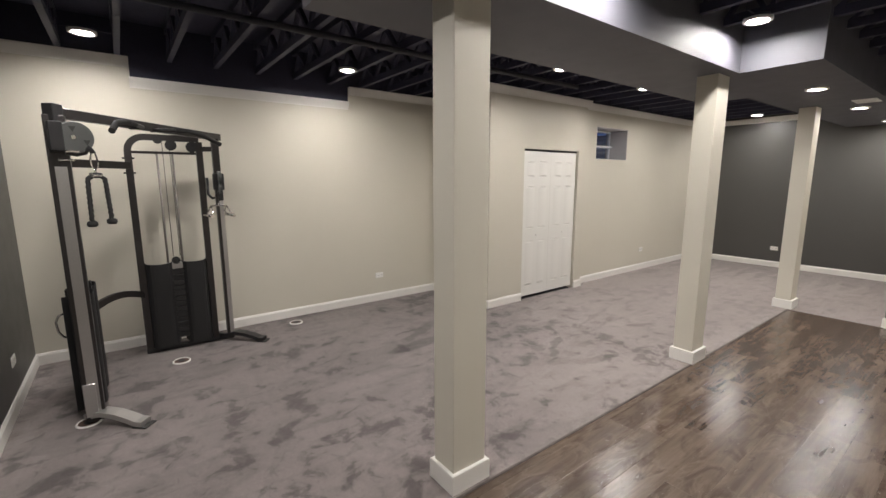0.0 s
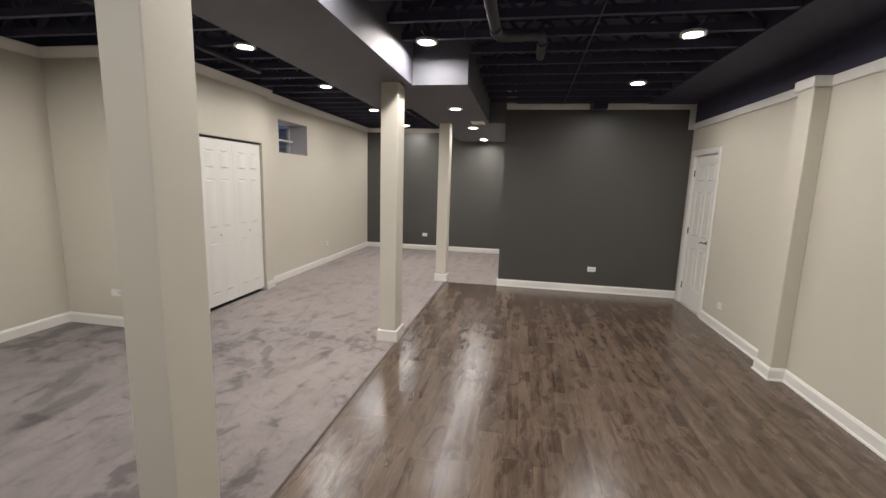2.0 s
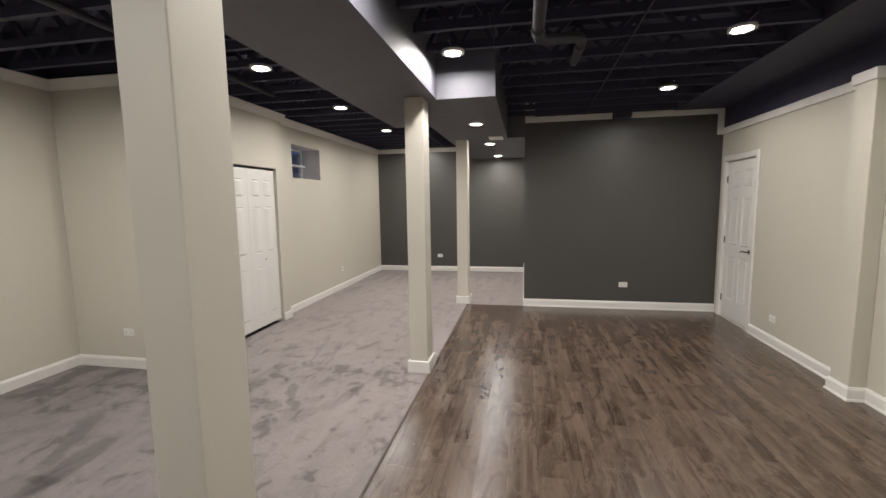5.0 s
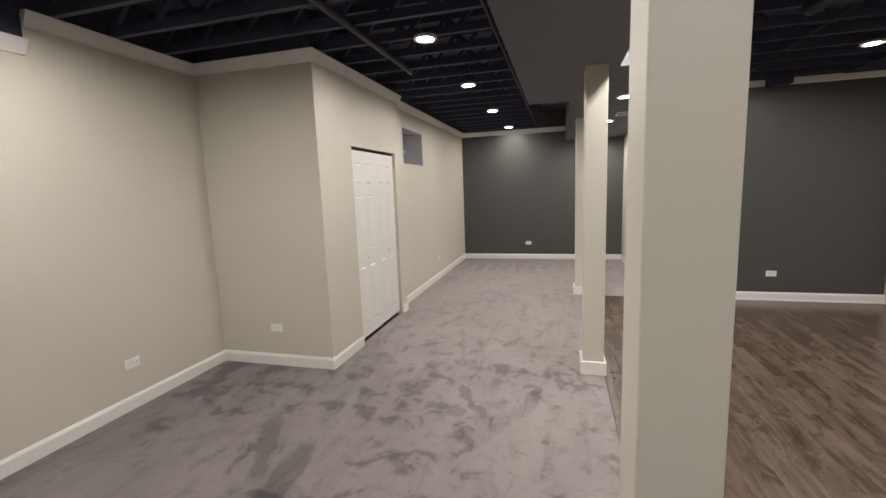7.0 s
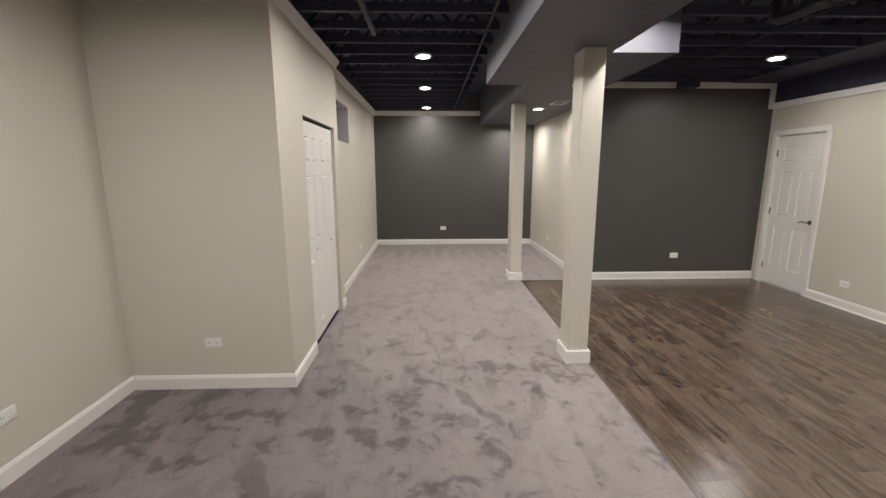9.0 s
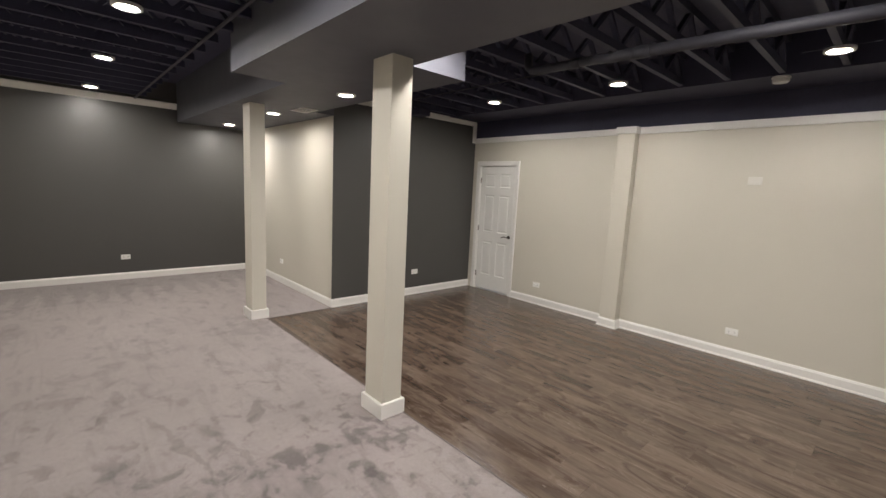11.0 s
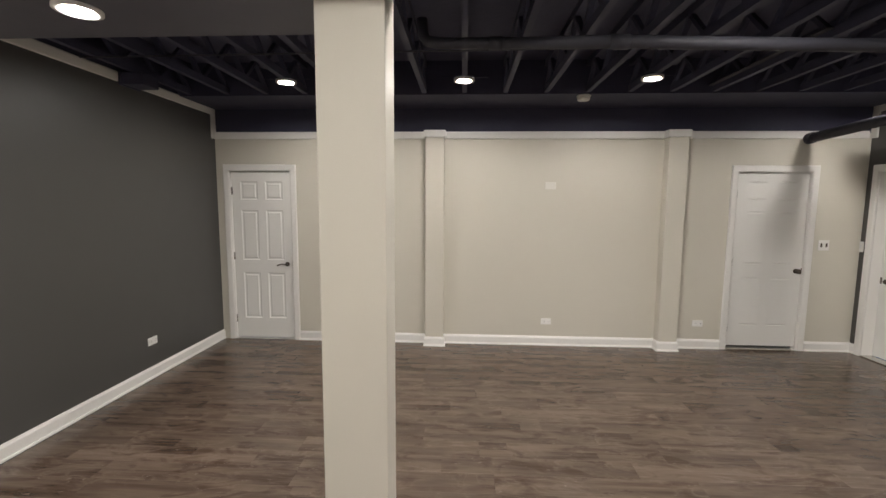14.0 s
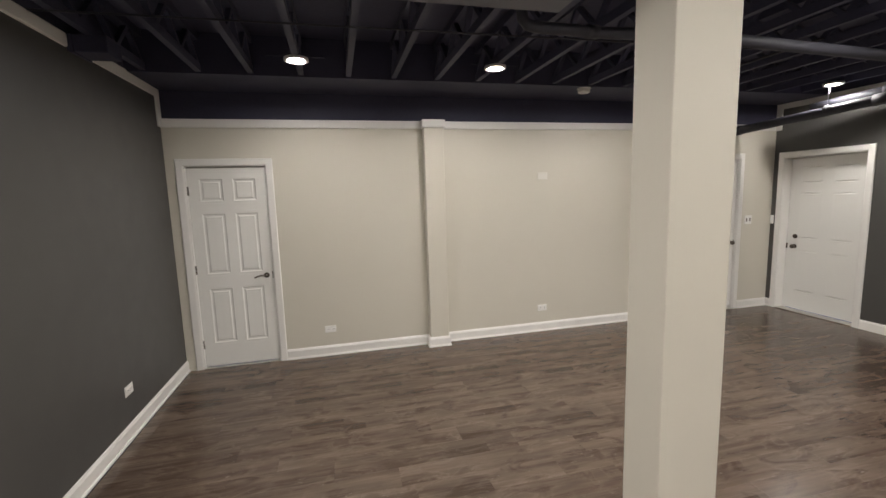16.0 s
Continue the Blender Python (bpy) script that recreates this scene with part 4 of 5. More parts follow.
duct = thing("ceiling_duct", Matrix.Translation((6.0, -0.58, 2.70)), "black-painted rectangular duct passing through the wall top", "duct")
bm = bm_new()
box(bm, 0.26, 0.479, -0.098, 0.098, -0.052, 0.05, 0.006)
part("sleeve", bm, NAVY, duct)
bm = bm_new()
box(bm, 0.44, 0.462, -0.108, 0.108, -0.060, 0.05, 0.003)
part("flange", bm, NAVY, duct)
pipe("gas_pipe", [(-0.85, 3.34, 2.725), (X_BUMP + 0.9, 3.34, 2.725)], 0.024, "black-painted pipe under the trusses")
pipe("conduit", [(0.7, 2.40, 2.735), (9.40, 2.39, 2.735)], 0.012, "thin black-painted conduit beside the soffit")
pipe("conduit", [(-0.85, 0.03, 2.74), (6.45, -0.10, 2.74)], 0.006, "thin black-painted conduit under the trusses")
pipe("drain_pipe", [(X_BACK + 0.005, 0.635, 2.450), (2.78, 0.635, 2.543), (2.86, 0.625, 2.547), (2.93, 0.59, 2.556), (3.15, 0.385, 2.632), (3.21, 0.345, 2.645), (3.30, 0.33, 2.650), (3.70, 0.33, 2.655), (3.78, 0.33, 2.665), (3.81, 0.33, 2.70), (3.82, 0.33, 2.80)], 0.034, "black-painted sloping drain pipe hung below the trusses", [((2.66, 0.635, 2.540), (2.76, 0.635, 2.5425)), ((3.32, 0.33, 2.65), (3.40, 0.33, 2.651))])
for hx0, hz0 in ((0.10, 2.475),):
    strap = thing("pipe_hanger", Matrix.Translation((hx0, 0.635, hz0)), "thin black strap holding the drain pipe", "hanger", "pipe hangers")
    bm = bm_new()
    tube(bm, [(-0.009, 0, 0), (0.009, 0, 0)], 0.038, 20)
    part("loop", bm, PIPE_PAINT, strap)
    bm = bm_new()
    box(bm, -0.010, 0.010, -0.002, 0.002, 0.045, 2.79 - hz0)
    part("strap", bm, PIPE_PAINT, strap)
pipe("wall_pipe", [(-0.215, Y_RIGHT + 0.005, 2.395), (-0.25, -1.45, 2.423), (-0.32, -0.62, 2.482), (-0.36, -0.20, 2.512), (-0.42, 0.55, 2.565), (-0.48, 1.45, 2.60)], 0.052, "black drain pipe sloping below the ceiling", [((-0.216, -1.862, 2.396), (-0.222, -1.80, 2.40)), ((-0.335, -0.46, 2.493), (-0.352, -0.28, 2.506))])
pipe("riser_pipe", [(-0.345, -0.36, 2.50), (-0.335, -0.26, 2.545), (-0.332, -0.225, 2.62), (-0.33, -0.22, 2.78)], 0.052, "black pipe elbow rising to the drain", [((-0.335, -0.25, 2.55), (-0.329, -0.19, 2.58))])
pipe("vent_pipe", [(-0.74, -0.05, 2.655), (-0.60, -0.62, 2.61), (-0.47, -1.15, 2.555)], 0.050, "grey-painted pipe along the back wall", [((-0.63, -0.50, 2.62), (-0.615, -0.56, 2.615))])
rod = thing("hanger_rod", Matrix.Translation((-0.30, -0.86, 2.475)), "thin threaded hanger rod between pipe and ceiling light", "rod")
bm = bm_new()
tube(bm, [(0, 0, -0.01), (0, 0, 0.27)], 0.006, 8)
part("rod", bm, PIPE_PAINT, rod)
bm = bm_new()
tube(bm, [(0, -0.018, 0.0), (0, 0.018, 0.0)], 0.056, 16)
part("clamp", bm, PIPE_PAINT, rod)

# ---- cable machine in the corner ----
STEEL = paint("gunmetal_powder_coat", (0.042, 0.038, 0.037), 0.34, 0.10, 240, 0.0003, metal=0.55, coat=0.2)
BLACK = paint("black_powder_coat", (0.015, 0.015, 0.016), 0.40, 0.12, 200, 0.0003)
SHROUD = paint("black_textured_plastic", (0.011, 0.011, 0.012), 0.62, 0.10, 400, 0.0006)
GREY_CAST = paint("grey_pulley_guard", (0.085, 0.090, 0.088), 0.45, 0.08, 150, 0.0004, metal=0.3)
RUBBER = paint("black_rubber", (0.018, 0.018, 0.018), 0.7, 0.1, 150, 0.0008)
BRIGHT = paint("polished_chrome", (0.72, 0.71, 0.69), 0.16, 0.04, 200, 0.0, metal=1.0)
STRIP = paint("column_face_sheen", (0.48, 0.47, 0.46), 0.36, 0.14, 160, 0.0002, metal=0.9)
ROD = paint("worn_chrome_rod", (0.19, 0.175, 0.16), 0.50, 0.06, 200, 0.0, metal=0.75)
SILVER_FOOT = paint("silver_foot_plate", (0.52, 0.51, 0.50), 0.345, 0.06, 150, 0.0003, metal=0.8)

machine = thing("cable_machine", pose(-0.06, 4.80, 0), "gunmetal dual-stack cable crossover machine with rope and chrome handle", "gym machine")
BASE_AT = Vector((-0.06, 4.80, 0))


def unit_b(s, d, z):
    return Vector((-0.06 + s, 4.80 - d, z)) - BASE_AT


def unit_a(s, d, z):
    return Vector((-0.455 + d, 4.28 - s, z)) - BASE_AT


def arc(f, s, d, z0, z1, reach, r):
    """The bent frame: up the inner leg, round the bend, along the top."""
    pts = [f(s, d, z0), f(s, d, z1 - r)]
    for k in range(1, 9):
        a = k * math.pi / 16
        pts.append(f(s + r - r * math.cos(a), d, z1 - r + r * math.sin(a)))
    pts.append(f(s + reach, d, z1))
    return pts


def square_sweep(bm, pts, w, h, out):
    """A rectangular tube along points that lie in one upright plane; out is the plane's normal."""
    out = Vector(out).normalized()
    rings = []
    for i, p in enumerate(pts):
        d = (pts[min(i + 1, len(pts) - 1)] - pts[max(i - 1, 0)]).normalized()
        side = d.cross(out).normalized()
        rings.append([bm.verts.new(p + sx * w / 2 * side + sy * h / 2 * out) for sx, sy in ((-1, -1), (1, -1), (1, 1), (-1, 1))])
    for r0, r1 in zip(rings, rings[1:]):
        for k in range(4):
            bm.faces.new((r0[k], r0[(k + 1) % 4], r1[(k + 1) % 4], r1[k]))
    bm.faces.new(rings[0][::-1])
    bm.faces.new(rings[-1])
    return bm


def shroud_panel(f, s0, s1, z0, z1):
    """A bowed plastic cover, open at the back."""
    bm = bm_new()
    n = 10
    outer, inner = [], []
    for k in range(n + 1):
        u = k / n
        s = s0 + (s1 - s0) * u
        d = -0.075 + 0.165 * (1 - abs(2 * u - 1) ** 5) ** 0.5
        outer.append((s, d))
        inner.append((s0 + 0.006 + (s1 - s0 - 0.012) * u, max(-0.075, d - 0.006)))
    loop = outer + inner[::-1]
    lo = [bm.verts.new(f(s, d, z0)) for s, d in loop]
    hi = [bm.verts.new(f(s, d, z1 - 0.02 * (0.5 - abs((s - s0) / (s1 - s0) - 0.5)))) for s, d in loop]
    m = len(loop)
    for k in range(m):
        bm.faces.new((lo[k], lo[(k + 1) % m], hi[(k + 1) % m], hi[k]))
    for k in range(n):
        a, b, c, d = k, k + 1, m - 2 - k, m - 1 - k
        bm.faces.new((hi[a], hi[b], hi[c], hi[d]))
        bm.faces.new((lo[d], lo[c], lo[b], lo[a]))
    return bm


def pulley(centre, axis, r=0.05, thick=0.026):
    bm = bm_new()
    ax = Vector(axis).normalized()
    c = Vector(centre)
    u = ax.orthogonal().normalized()
    w = ax.cross(u)
    n = 28
    prof = [(0.012, -thick / 2 - 0.003), (r * 0.5, -thick / 2), (r, -thick / 2), (r * 0.84, 0.0), (r, thick / 2), (r * 0.5, thick / 2), (0.012, thick / 2 + 0.003)]
    rings = [[bm.verts.new(c + ax * h + q * (math.cos(k * 2 * math.pi / n) * u + math.sin(k * 2 * math.pi / n) * w)) for k in range(n)] for q, h in prof]
    for r0, r1 in zip(rings, rings[1:]):
        for k in range(n):
            bm.faces.new((r0[k], r0[(k + 1) % n], r1[(k + 1) % n], r1[k]))
    bm.faces.new(rings[0][::-1])
    bm.faces.new(rings[-1])
    return bm


DIAG = Vector((0.74, -0.67, 0)).normalized()
ACROSS = Vector((0.67, 0.74, 0)).normalized()
for f, normal, fwd in ((unit_b, (0, 1, 0), Vector((0, -1, 0))), (unit_a, (1, 0, 0), Vector((1, 0, 0)))):
    part("arch_frame", square_sweep(bm_new(), arc(f, 0.0, 0.0, 0.02, 2.02, 0.56, 0.13), 0.055, 0.045, normal), STEEL, machine)
    bm = bm_new()
    bar(bm, f(0.56, 0, 0.02), f(0.56, 0, 1.995), 0.055, 0.045, normal, 0.003)
    part("outer_leg", bm, STEEL, machine)
    bm = bm_new()
    bar(bm, f(0.025, 0, 1.885), f(0.535, 0, 1.885), 0.022, 0.022, (0, 0, 1))
    part("crossbar", bm, STEEL, machine)
    bm = bm_new()
    bar(bm, f(-0.03, 0, 0.025), f(0.66, 0, 0.025), 0.05, 0.042, (0, 0, 1), 0.004)
    part("base_rail", bm, BLACK, machine)
    for s in (0.215, 0.335):
        bm = bm_new()
        tube(bm, [f(s, 0, 0.05), f(s, 0, 1.885)], 0.0095, 12)
        part("guide_rod", bm, ROD, machine, "chrome guide rod")
    for s, top in ((0.262, 2.0), (0.318, 1.92)):
        bm = bm_new()
        tube(bm, [f(s, 0.01, 0.92), f(s, 0.01, top)], 0.003, 6)
        part("cable", bm, BLACK, machine, "black steel cable")
    for s, z, r in ((0.33, 1.955, 0.047), (0.50, 1.945, 0.050), (0.23, 2.0, 0.035)):
        part("pulley", pulley(f(s, 0.015, z), fwd, r), BLACK, machine, "black pulley wheel")
    part("shroud", shroud_panel(f, 0.015, 0.262, 0.055, 0.87), SHROUD, machine, "black plastic weight cover")
    part("shroud", shroud_panel(f, 0.305, 0.545, 0.055, 0.87), SHROUD, machine, "black plastic weight cover")
    for k in range(13):
        bm = bm_new()
        z = 0.12 + k * 0.052
        p, q = f(0.14, -0.05, z), f(0.42, 0.055, z + 0.048)
        box(bm, p.x, q.x, p.y, q.y, z, z + 0.048, 0.003)
        part("weight_plate", bm, BLACK, machine, "black cast weight plate")
    bm = bm_new()
    p, q = f(0.20, -0.02, 0.80), f(0.35, 0.045, 0.86)
    box(bm, p.x, q.x, p.y, q.y, 0.80, 0.86, 0.006, 2)
    part("stack_head", bm, SILVER_FOOT, machine, "silver stack head")
    part("pulley", pulley(f(0.275, 0.06, 0.885), fwd, 0.034), BLACK, machine, "black pulley wheel")
    # pulley column with sprung front rail and foot
    base = f(0.685, 0.085 if f is unit_b else 0.030, 0)
    bm = bm_new()
    cw = 0.105 if f is unit_a else 0.062
    box(bm, base.x - cw / 2, base.x + cw / 2, base.y - 0.03, base.y + 0.03, 0.03, 2.03, 0.005, 2)
    part("column", bm, STEEL, machine)
    # paler strip: the column's bright reflection is put into its colour
    bm = bm_new()
    shift = 0.004 if f is unit_a else 0.012
    box(bm, base.x - 0.028 * cw / 0.1 + shift, base.x + 0.028 * cw / 0.1 + shift, base.y - 0.034, base.y - 0.029, 0.08, 1.72, 0.001)
    part("face_strip", bm, STRIP, machine, "silver face strip carrying the column's sheen")
    bm = bm_new()
    pts = [base + DIAG * t + Vector((0, 0, z)) for t, z in ((-0.05, 0.06), (0.06, 0.085), (0.16, 0.076), (0.25, 0.052), (0.31, 0.030), (0.36, 0.029))]
    square_sweep(bm, pts, 0.034, 0.085, ACROSS)
    part("foot", bm, SILVER_FOOT if f is unit_a else BLACK, machine, "curved steel foot")
    bm = bm_new()
    c = base + DIAG * 0.345
    bar(bm, c + DIAG * -0.05 + Vector((0, 0, 0.006)), c + DIAG * 0.05 + Vector((0, 0, 0.006)), 0.10, 0.012, (0, 0, 1), 0.003)
    part("rubber_foot", bm, RUBBER, machine, "black rubber pad")
    bm = bm_new()
    bar(bm, f(0.58, 0.0, 1.93), base + Vector((0, 0, 1.93)), 0.045, 0.045, (0, 0, 1), 0.003)
    part("arm", bm, STEEL, machine)
    bm = bm_new()
    bar(bm, f(0.60, 0.0, 0.05), base + Vector((0, 0, 0.05)), 0.05, 0.045, (0, 0, 1), 0.003)
    part("arm", bm, BLACK, machine)

bm = bm_new()
base = unit_a(0.685, 0.030, 0)
box(bm, base.x - 0.048, base.x + 0.020, base.y - 0.046, base.y - 0.0345, 0.07, 0.30, 0.003)
part("sleeve", bm, SILVER_FOOT, machine, "silver sleeve at the foot")
bm = bm_new()
tube(bm, [unit_a(0.46, -0.080, 0.74), unit_a(0.47, -0.108, 0.73), unit_a(0.48, -0.125, 0.69), unit_a(0.48, -0.118, 0.62), unit_a(0.47, -0.098, 0.58), unit_a(0.46, -0.080, 0.57)], 0.007, 8)
part("stack_handle", bm, BRIGHT, machine, "small bright loop handle")

CA, CB = unit_a(0.685, 0.030, 0), unit_b(0.685, 0.085, 0)
UP = Vector((0, 0, 1))
bm = bm_new()
bar(bm, CA + UP * 2.045, CB + UP * 2.045 + (CB - CA).normalized() * 0.07, 0.05, 0.062, (0, 0, 1), 0.004)
part("top_beam", bm, STEEL, machine)
bm = bm_new()
bar(bm, CA + UP * 1.985, CA + UP * 2.095, 0.072, 0.072, ACROSS, 0.006)
part("end_cap", bm, BLACK, machine, "black end cap")
bm = bm_new()
bar(bm, unit_a(0.0, 0, 1.765), unit_b(0.0, 0, 1.765), 0.045, 0.062, (0, 0, 1), 0.003)
part("middle_beam", bm, STEEL, machine)
for g in (unit_a, unit_b):
    for z in (1.70, 1.83):
        bm = bm_new()
        tube(bm, [g(-0.045, 0, z), g(0.045, 0, z)], 0.008, 8)
        part("bolt", bm, BLACK, machine)
bm = bm_new()
p, q = unit_a(0.0, 0.0, 0.60), unit_b(0.0, 0.0, 0.575)
square_sweep(bm, [p.lerp(q, k / 10) + UP * 0.07 * math.sin(math.pi * k / 10) for k in range(11)], 0.055, 0.03, (q - p).cross(UP))
part("lower_link", bm, STEEL, machine)
# pull-up bar with angled grips
mid = CA.lerp(CB, 0.43)
ex = (CB - CA).normalized()
for sgn in (-1, 1):
    c = mid + UP * 2.02
    bm = bm_new()
    tube(bm, [c + ex * sgn * 0.10, c + ex * sgn * 0.10 + DIAG * 0.10, c + ex * sgn * 0.30 + DIAG * 0.16 + UP * 0.015, c + ex * sgn * 0.43 + DIAG * 0.20 - UP * 0.01, c + ex * sgn * 0.55 + DIAG * 0.27 - UP * 0.075], 0.015, 12)
    part("pull_up_bar", bm, BLACK, machine, "black bent pull-up bar")
    bm = bm_new()
    tube(bm, [c + ex * sgn * 0.20 + DIAG * 0.13 + UP * 0.008, c + ex * sgn * 0.30 + DIAG * 0.16 + UP * 0.015, c + ex * sgn * 0.43 + DIAG * 0.20 - UP * 0.01, c + ex * sgn * 0.552 + DIAG * 0.271 - UP * 0.076], 0.019, 12)
    part("grip", bm, RUBBER, machine, "black foam grip")

# large pulley guard on the front column, with rope
face = Vector((0.30, -0.954, 0))
right = Vector((0.954, 0.30, 0))
c = Vector((-0.340, 3.560, 1.898)) - BASE_AT
bm = bm_new()
disc(bm, c, 0.096, 0.045, face, 40, 0.006)
guard = part("pulley_guard", bm, GREY_CAST, machine, "grey round pulley guard")
for du, dv in ((-0.01, 0.05), (0.055, -0.03)):
    bm = bm_new()
    o = c + face * 0.024 + right * du + UP * dv
    vs = [bm.verts.new(o + right * a + UP * b + face * e) for e in (-0.003, 0.001) for a, b in ((-0.018, 0.016), (0.018, 0.016), (0.0, -0.018))]
    bm.faces.new(vs[3:])
    bm.faces.new(vs[:3][::-1])
    for k in range(3):
        bm.faces.new((vs[k], vs[(k + 1) % 3], vs[(k + 1) % 3 + 3], vs[k + 3]))
    part("opening", bm, SLOT, guard, "dark triangular opening")
bm = bm_new()
bar(bm, c - right * 0.088 - UP * 0.085, c - right * 0.088 + UP * 0.090, 0.070, 0.050, face, 0.006)
part("carriage", bm, BLACK, machine, "black sliding pulley carriage")
bm = bm_new()
bar(bm, c - UP * 0.086 - right * 0.055 + face * 0.018, c - UP * 0.086 + right * 0.012 + face * 0.018, 0.012, 0.012, (0, 0, 1), 0.002)
part("guard_lip", bm, BRIGHT, guard, "bright lower edge")
bm = bm_new()
disc(bm, c + face * 0.026 - right * 0.01, 0.014, 0.010, face, 16, 0.002)
part("axle", bm, BRIGHT, guard, "chrome axle bolt")
bm = bm_new()
a0 = Vector((-0.272, 3.55, 1.850)) - BASE_AT
tube(bm, [c - UP * 0.088 - right * 0.05, c - UP * 0.100, c - UP * 0.088 + right * 0.045, a0 - UP * 0.012, a0 + right * 0.014 - UP * 0.045], 0.017, 12)
part("swivel_arm", bm, BLACK, machine, "black swivel arm")
for z0 in (2.0, 1.90, 1.80):
    bm = bm_new()
    tube(bm, [CA + UP * (z0 - 0.04) + face * 0.052 - right * 0.02, CA + UP * (z0 - 0.04) + face * 0.052 + right * 0.06], 0.006, 8)
    part("pin", bm, BRIGHT, machine, "chrome pin")

top = Vector((-0.258, 3.545, 1.818)) - BASE_AT
bm = bm_new()
loop = [top + right * 0.018 * math.cos(t) * (1.0 - 0.3 * math.sin(t)) + UP * (-0.055 + 0.055 * math.sin(t)) for t in [k * 2 * math.pi / 20 for k in range(21)]]
tube(bm, loop, 0.005, 8)
part("carabiner", bm, BRIGHT, machine, "chrome snap hook")
bm = bm_new()
tube(bm, [top - UP * 0.105, top - UP * 0.150], 0.006, 8)
tube(bm, [top - UP * 0.152 - right * 0.03, top - UP * 0.148, top - UP * 0.152 + right * 0.03], 0.017, 12)
part("rope_collar", bm, BRIGHT, machine, "chrome rope collar")
bm = bm_new()
rt = top - UP * 0.155
pts = [rt - right * 0.050 - UP * 0.285, rt - right * 0.048 - UP * 0.15, rt - right * 0.046 - UP * 0.06, rt - right * 0.044 - UP * 0.018, rt - right * 0.022, rt, rt + right * 0.022, rt + right * 0.044 - UP * 0.018, rt + right * 0.047 - UP * 0.06, rt + right * 0.050 - UP * 0.15, rt + right * 0.055 - UP * 0.275]
fine = []
for p, q in zip(pts, pts[1:]):
    n = max(2, int((q - p).length / 0.008))
    fine += [p.lerp(q, k / n) for k in range(n)]
fine.append(pts[-1])
tube(bm, fine, 0.0135, 10)
for v in bm.verts:
    ph = v.co.z * 190 + math.atan2(v.co.x * 40, v.co.y * 40)
    v.co += Vector((1, 0.2, 0)) * 0.0020 * math.sin(ph)
part("rope", bm, RUBBER, machine, "black braided triceps rope")
for p in (pts[0], pts[-1]):
    bm = bm_new()
    disc(bm, p - UP * 0.016, 0.029, 0.036, "z", 24, 0.009)
    part("rope_end", bm, RUBBER, machine, "black rubber rope end")

# carriage and chrome row handle on the wall-side column
k0 = CB + Vector((-0.005, -0.07, 0))
ROLL, OUTW = Vector((1, 0, 0)), Vector((0.25, -0.97, 0))
bm = bm_new()
bar(bm, k0 + UP * 1.54, k0 + UP * 1.70, 0.055, 0.095, ROLL, 0.010)
carriage = part("carriage", bm, BLACK, machine, "black pulley carriage")
part("pulley", pulley(k0 + OUTW * 0.02 + UP * 1.655, ROLL, 0.062), GREY_CAST, carriage, "grey pulley")
part("pulley", pulley(k0 + OUTW * 0.02 + UP * 1.555, ROLL, 0.055), GREY_CAST, carriage, "grey pulley")
bm = bm_new()
bar(bm, k0 + OUTW * 0.02 + UP * 1.44, k0 + OUTW * 0.02 + UP * 1.53, 0.035, 0.045, ROLL, 0.006)
part("cable_stop", bm, BLACK, carriage, "black cable stop")
bm = bm_new()
j = unit_b(0.60, 0.04, 0)
tube(bm, [j + UP * 1.66, j + UP * 1.50, j + UP * 1.46 + Vector((0.03, -0.02, 0)), j + UP * 1.47 + Vector((0.07, -0.03, 0))], 0.013, 10)
part("hook", bm, BLACK, carriage, "black hook")
h0 = k0 + Vector((-0.02, -0.02, 0)) + UP * 1.43
hx, hy = Vector((1, 0, 0)), Vector((0.2, -0.98, 0))
bm = bm_new()
tube(bm, [h0, h0 - UP * 0.04], 0.006, 8)
tube(bm, [h0 - UP * 0.04 - hx * 0.070, h0 - UP * 0.035, h0 - UP * 0.04 + hx * 0.070], 0.008, 10)
for sgn in (-1, 1):
    tube(bm, [h0 - UP * 0.04 + hx * sgn * 0.070, h0 - UP * 0.09 + hx * sgn * 0.07 - hy * 0.06, h0 - UP * 0.13 + hx * sgn * 0.095 - hy * 0.06], 0.006, 8)
    tube(bm, [h0 - UP * 0.04 + hx * sgn * 0.070, h0 - UP * 0.09 + hx * sgn * 0.07 + hy * 0.06, h0 - UP * 0.13 + hx * sgn * 0.095 + hy * 0.06], 0.006, 8)
part("row_handle", bm, BRIGHT, machine, "chrome double row handle")
for sgn in (-1, 1):
    bm = bm_new()
    tube(bm, [h0 - UP * 0.13 + hx * sgn * 0.095 - hy * 0.095, h0 - UP * 0.13 + hx * sgn * 0.095 + hy * 0.095], 0.014, 12)
    part("handle_grip", bm, BRIGHT, machine, "chrome knurled grip")


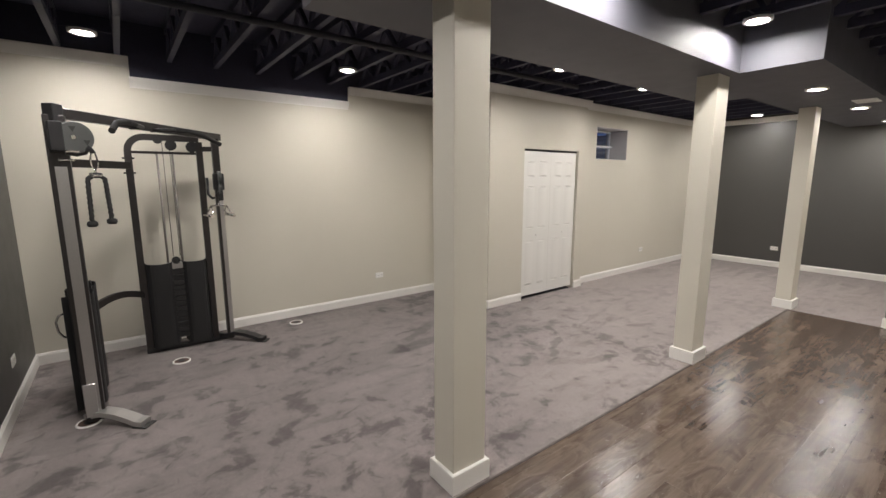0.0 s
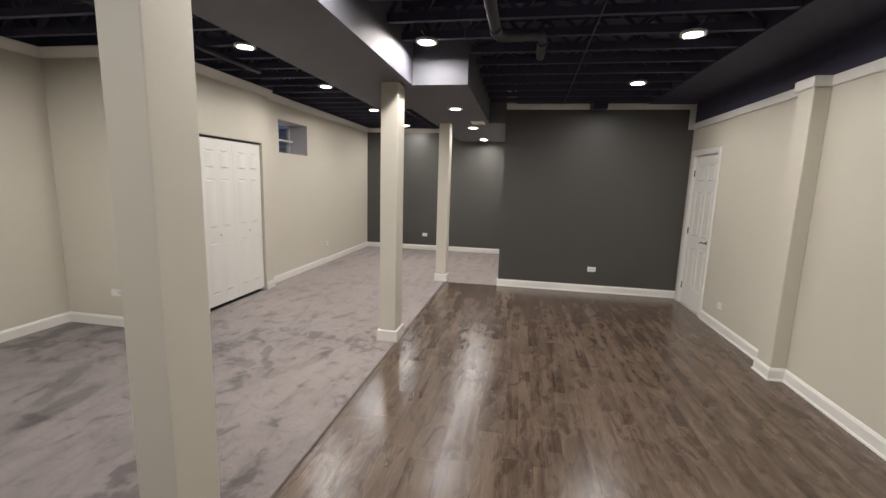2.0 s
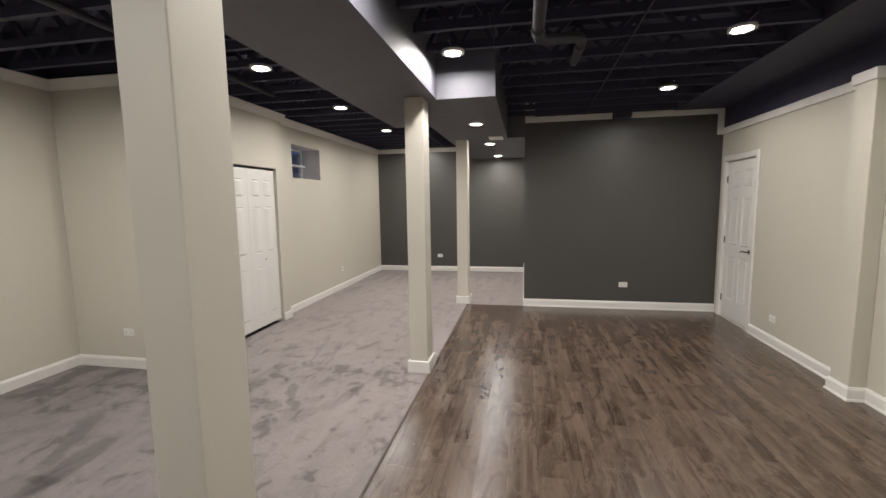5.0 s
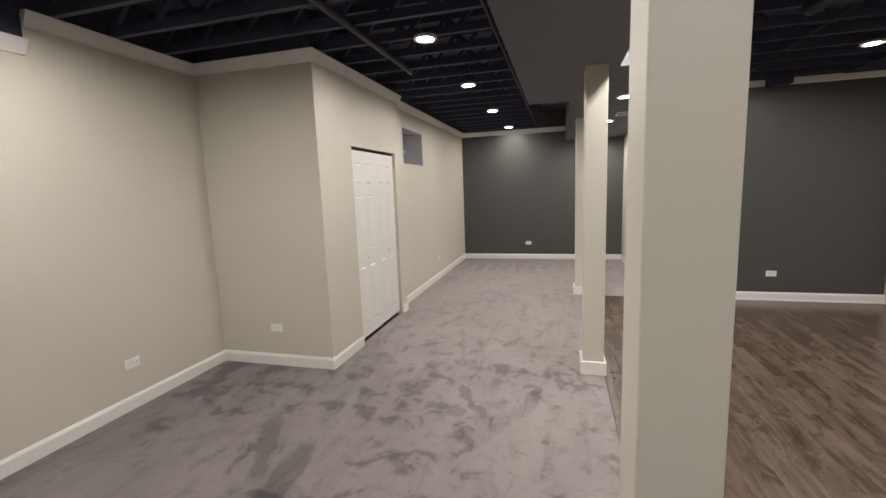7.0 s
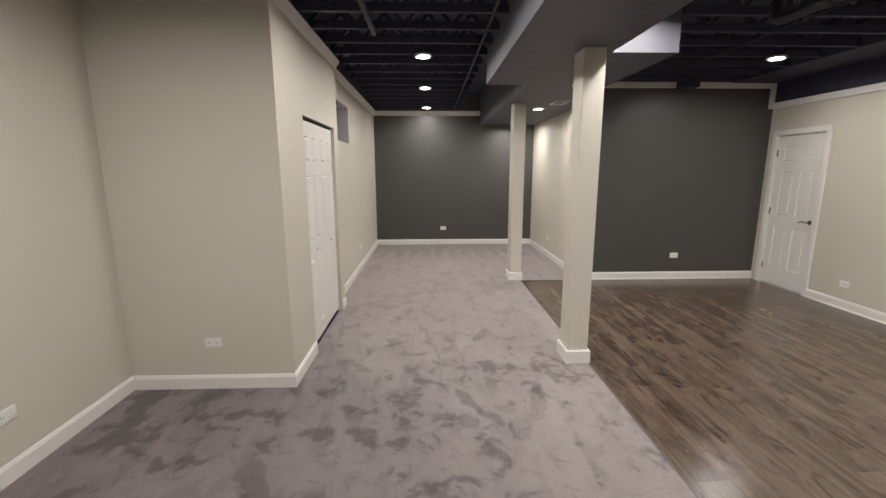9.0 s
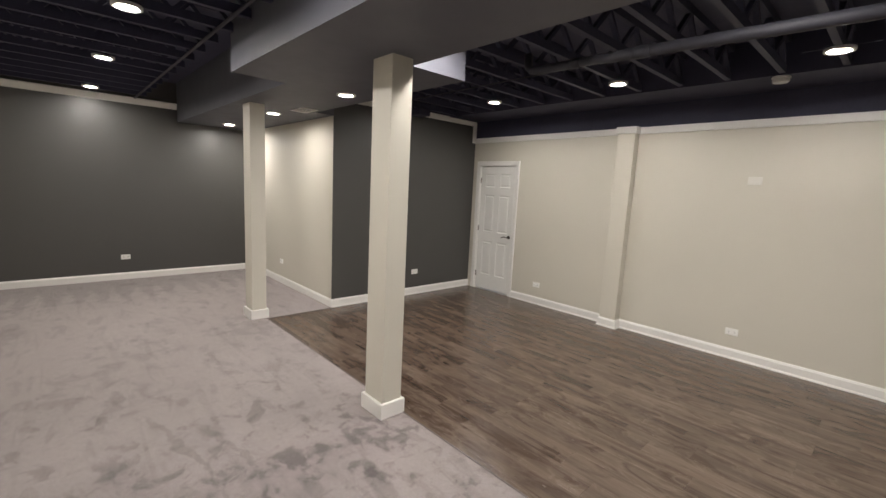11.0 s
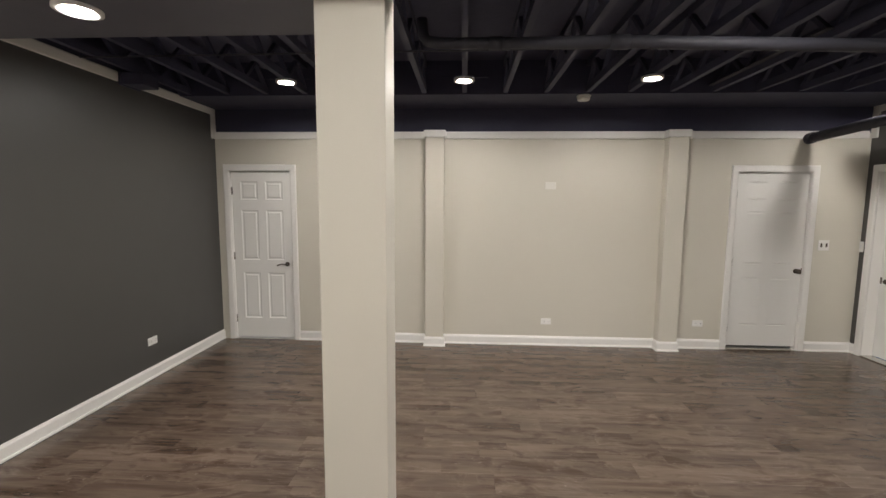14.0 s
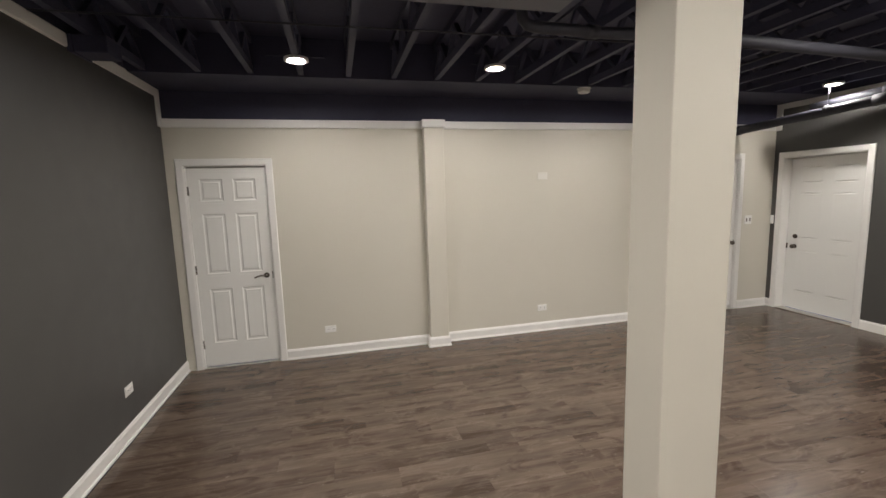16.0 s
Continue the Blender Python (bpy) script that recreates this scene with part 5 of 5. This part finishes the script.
# ---- furniture cups on the carpet ----
def floor_cup(x, y):
    ob = thing("floor_cup", Matrix.Translation((x, y, 0.004)), "round white-rimmed furniture cup with brown centre on the carpet", "floor cup", "floor cups")
    bm = bm_new()
    n = 36
    prof = [(0.058, 0.0), (0.061, 0.008), (0.066, 0.011), (0.071, 0.007), (0.073, 0.0)]
    rings = [[bm.verts.new((r * math.cos(k * 2 * math.pi / n), r * math.sin(k * 2 * math.pi / n), z)) for k in range(n)] for r, z in prof]
    for r0, r1 in zip(rings, rings[1:]):
        for k in range(n):
            bm.faces.new((r0[k], r0[(k + 1) % n], r1[(k + 1) % n], r1[k])).smooth = True
    part("rim", bm, PLASTIC, ob, "white rim")
    bm = bm_new()
    disc(bm, (0, 0, 0.0035), 0.0595, 0.006, "z", 36, 0.001)
    part("insert", bm, CUP_BROWN, ob, "dark brown insert")
    bm = bm_new()
    disc(bm, (0, 0, 0.0075), 0.030, 0.003, "z", 28, 0.001)
    part("pad", bm, SLOT, ob, "dark pad")


CUP_BROWN = paint("brown_cup_insert", (0.10, 0.06, 0.045), 0.6, 0.15, 90, 0.0005)
floor_cup(1.334, 4.834)
floor_cup(0.152, 4.40)
floor_cup(-0.47, 3.62)

# ---- planks of the floor ----
def plank_mesh(length, width):
    me = bpy.data.meshes.new("plank")
    c = 0.0008
    hx, hy = length / 2 - 0.0002, width / 2 - 0.0002
    vs = [(-hx, -hy, -0.006), (hx, -hy, -0.006), (hx, hy, -0.006), (-hx, hy, -0.006), (-hx, -hy, -0.0006), (hx, -hy, -0.0006), (hx, hy, -0.0006), (-hx, hy, -0.0006),
          (-hx + c, -hy + c, 0), (hx - c, -hy + c, 0), (hx - c, hy - c, 0), (-hx + c, hy - c, 0)]
    fs = [(8, 9, 10, 11)] + [(a, (a + 1) % 4, (a + 1) % 4 + 4, a + 4) for a in range(4)] + [(a + 4, (a + 1) % 4 + 4, (a + 1) % 4 + 8, a + 8) for a in range(4)]
    me.from_pydata(vs, [], fs)
    me.materials.append(PLANK)
    return me


PW, PL = 0.178, 1.22
made = {}
rng = random.Random(5)
y = Y_RIGHT
while y < Y_SEAM - 0.005:
    w = min(PW, Y_SEAM - y)
    x = X_BACK - rng.uniform(0.05, 1.15)
    while x < X_SEAM - 0.005:
        a, b = max(x, X_BACK), min(x + PL, X_SEAM)
        x += PL
        if b - a < 0.02:
            continue
        key = (round(b - a, 3), round(w, 3))
        if key not in made:
            made[key] = plank_mesh(*key)
        p = new("plank", made[key])
        p.matrix_basis = Matrix.Translation(((a + b) / 2, y + w / 2, 0.0))
        p.parent = underlay
    y += w
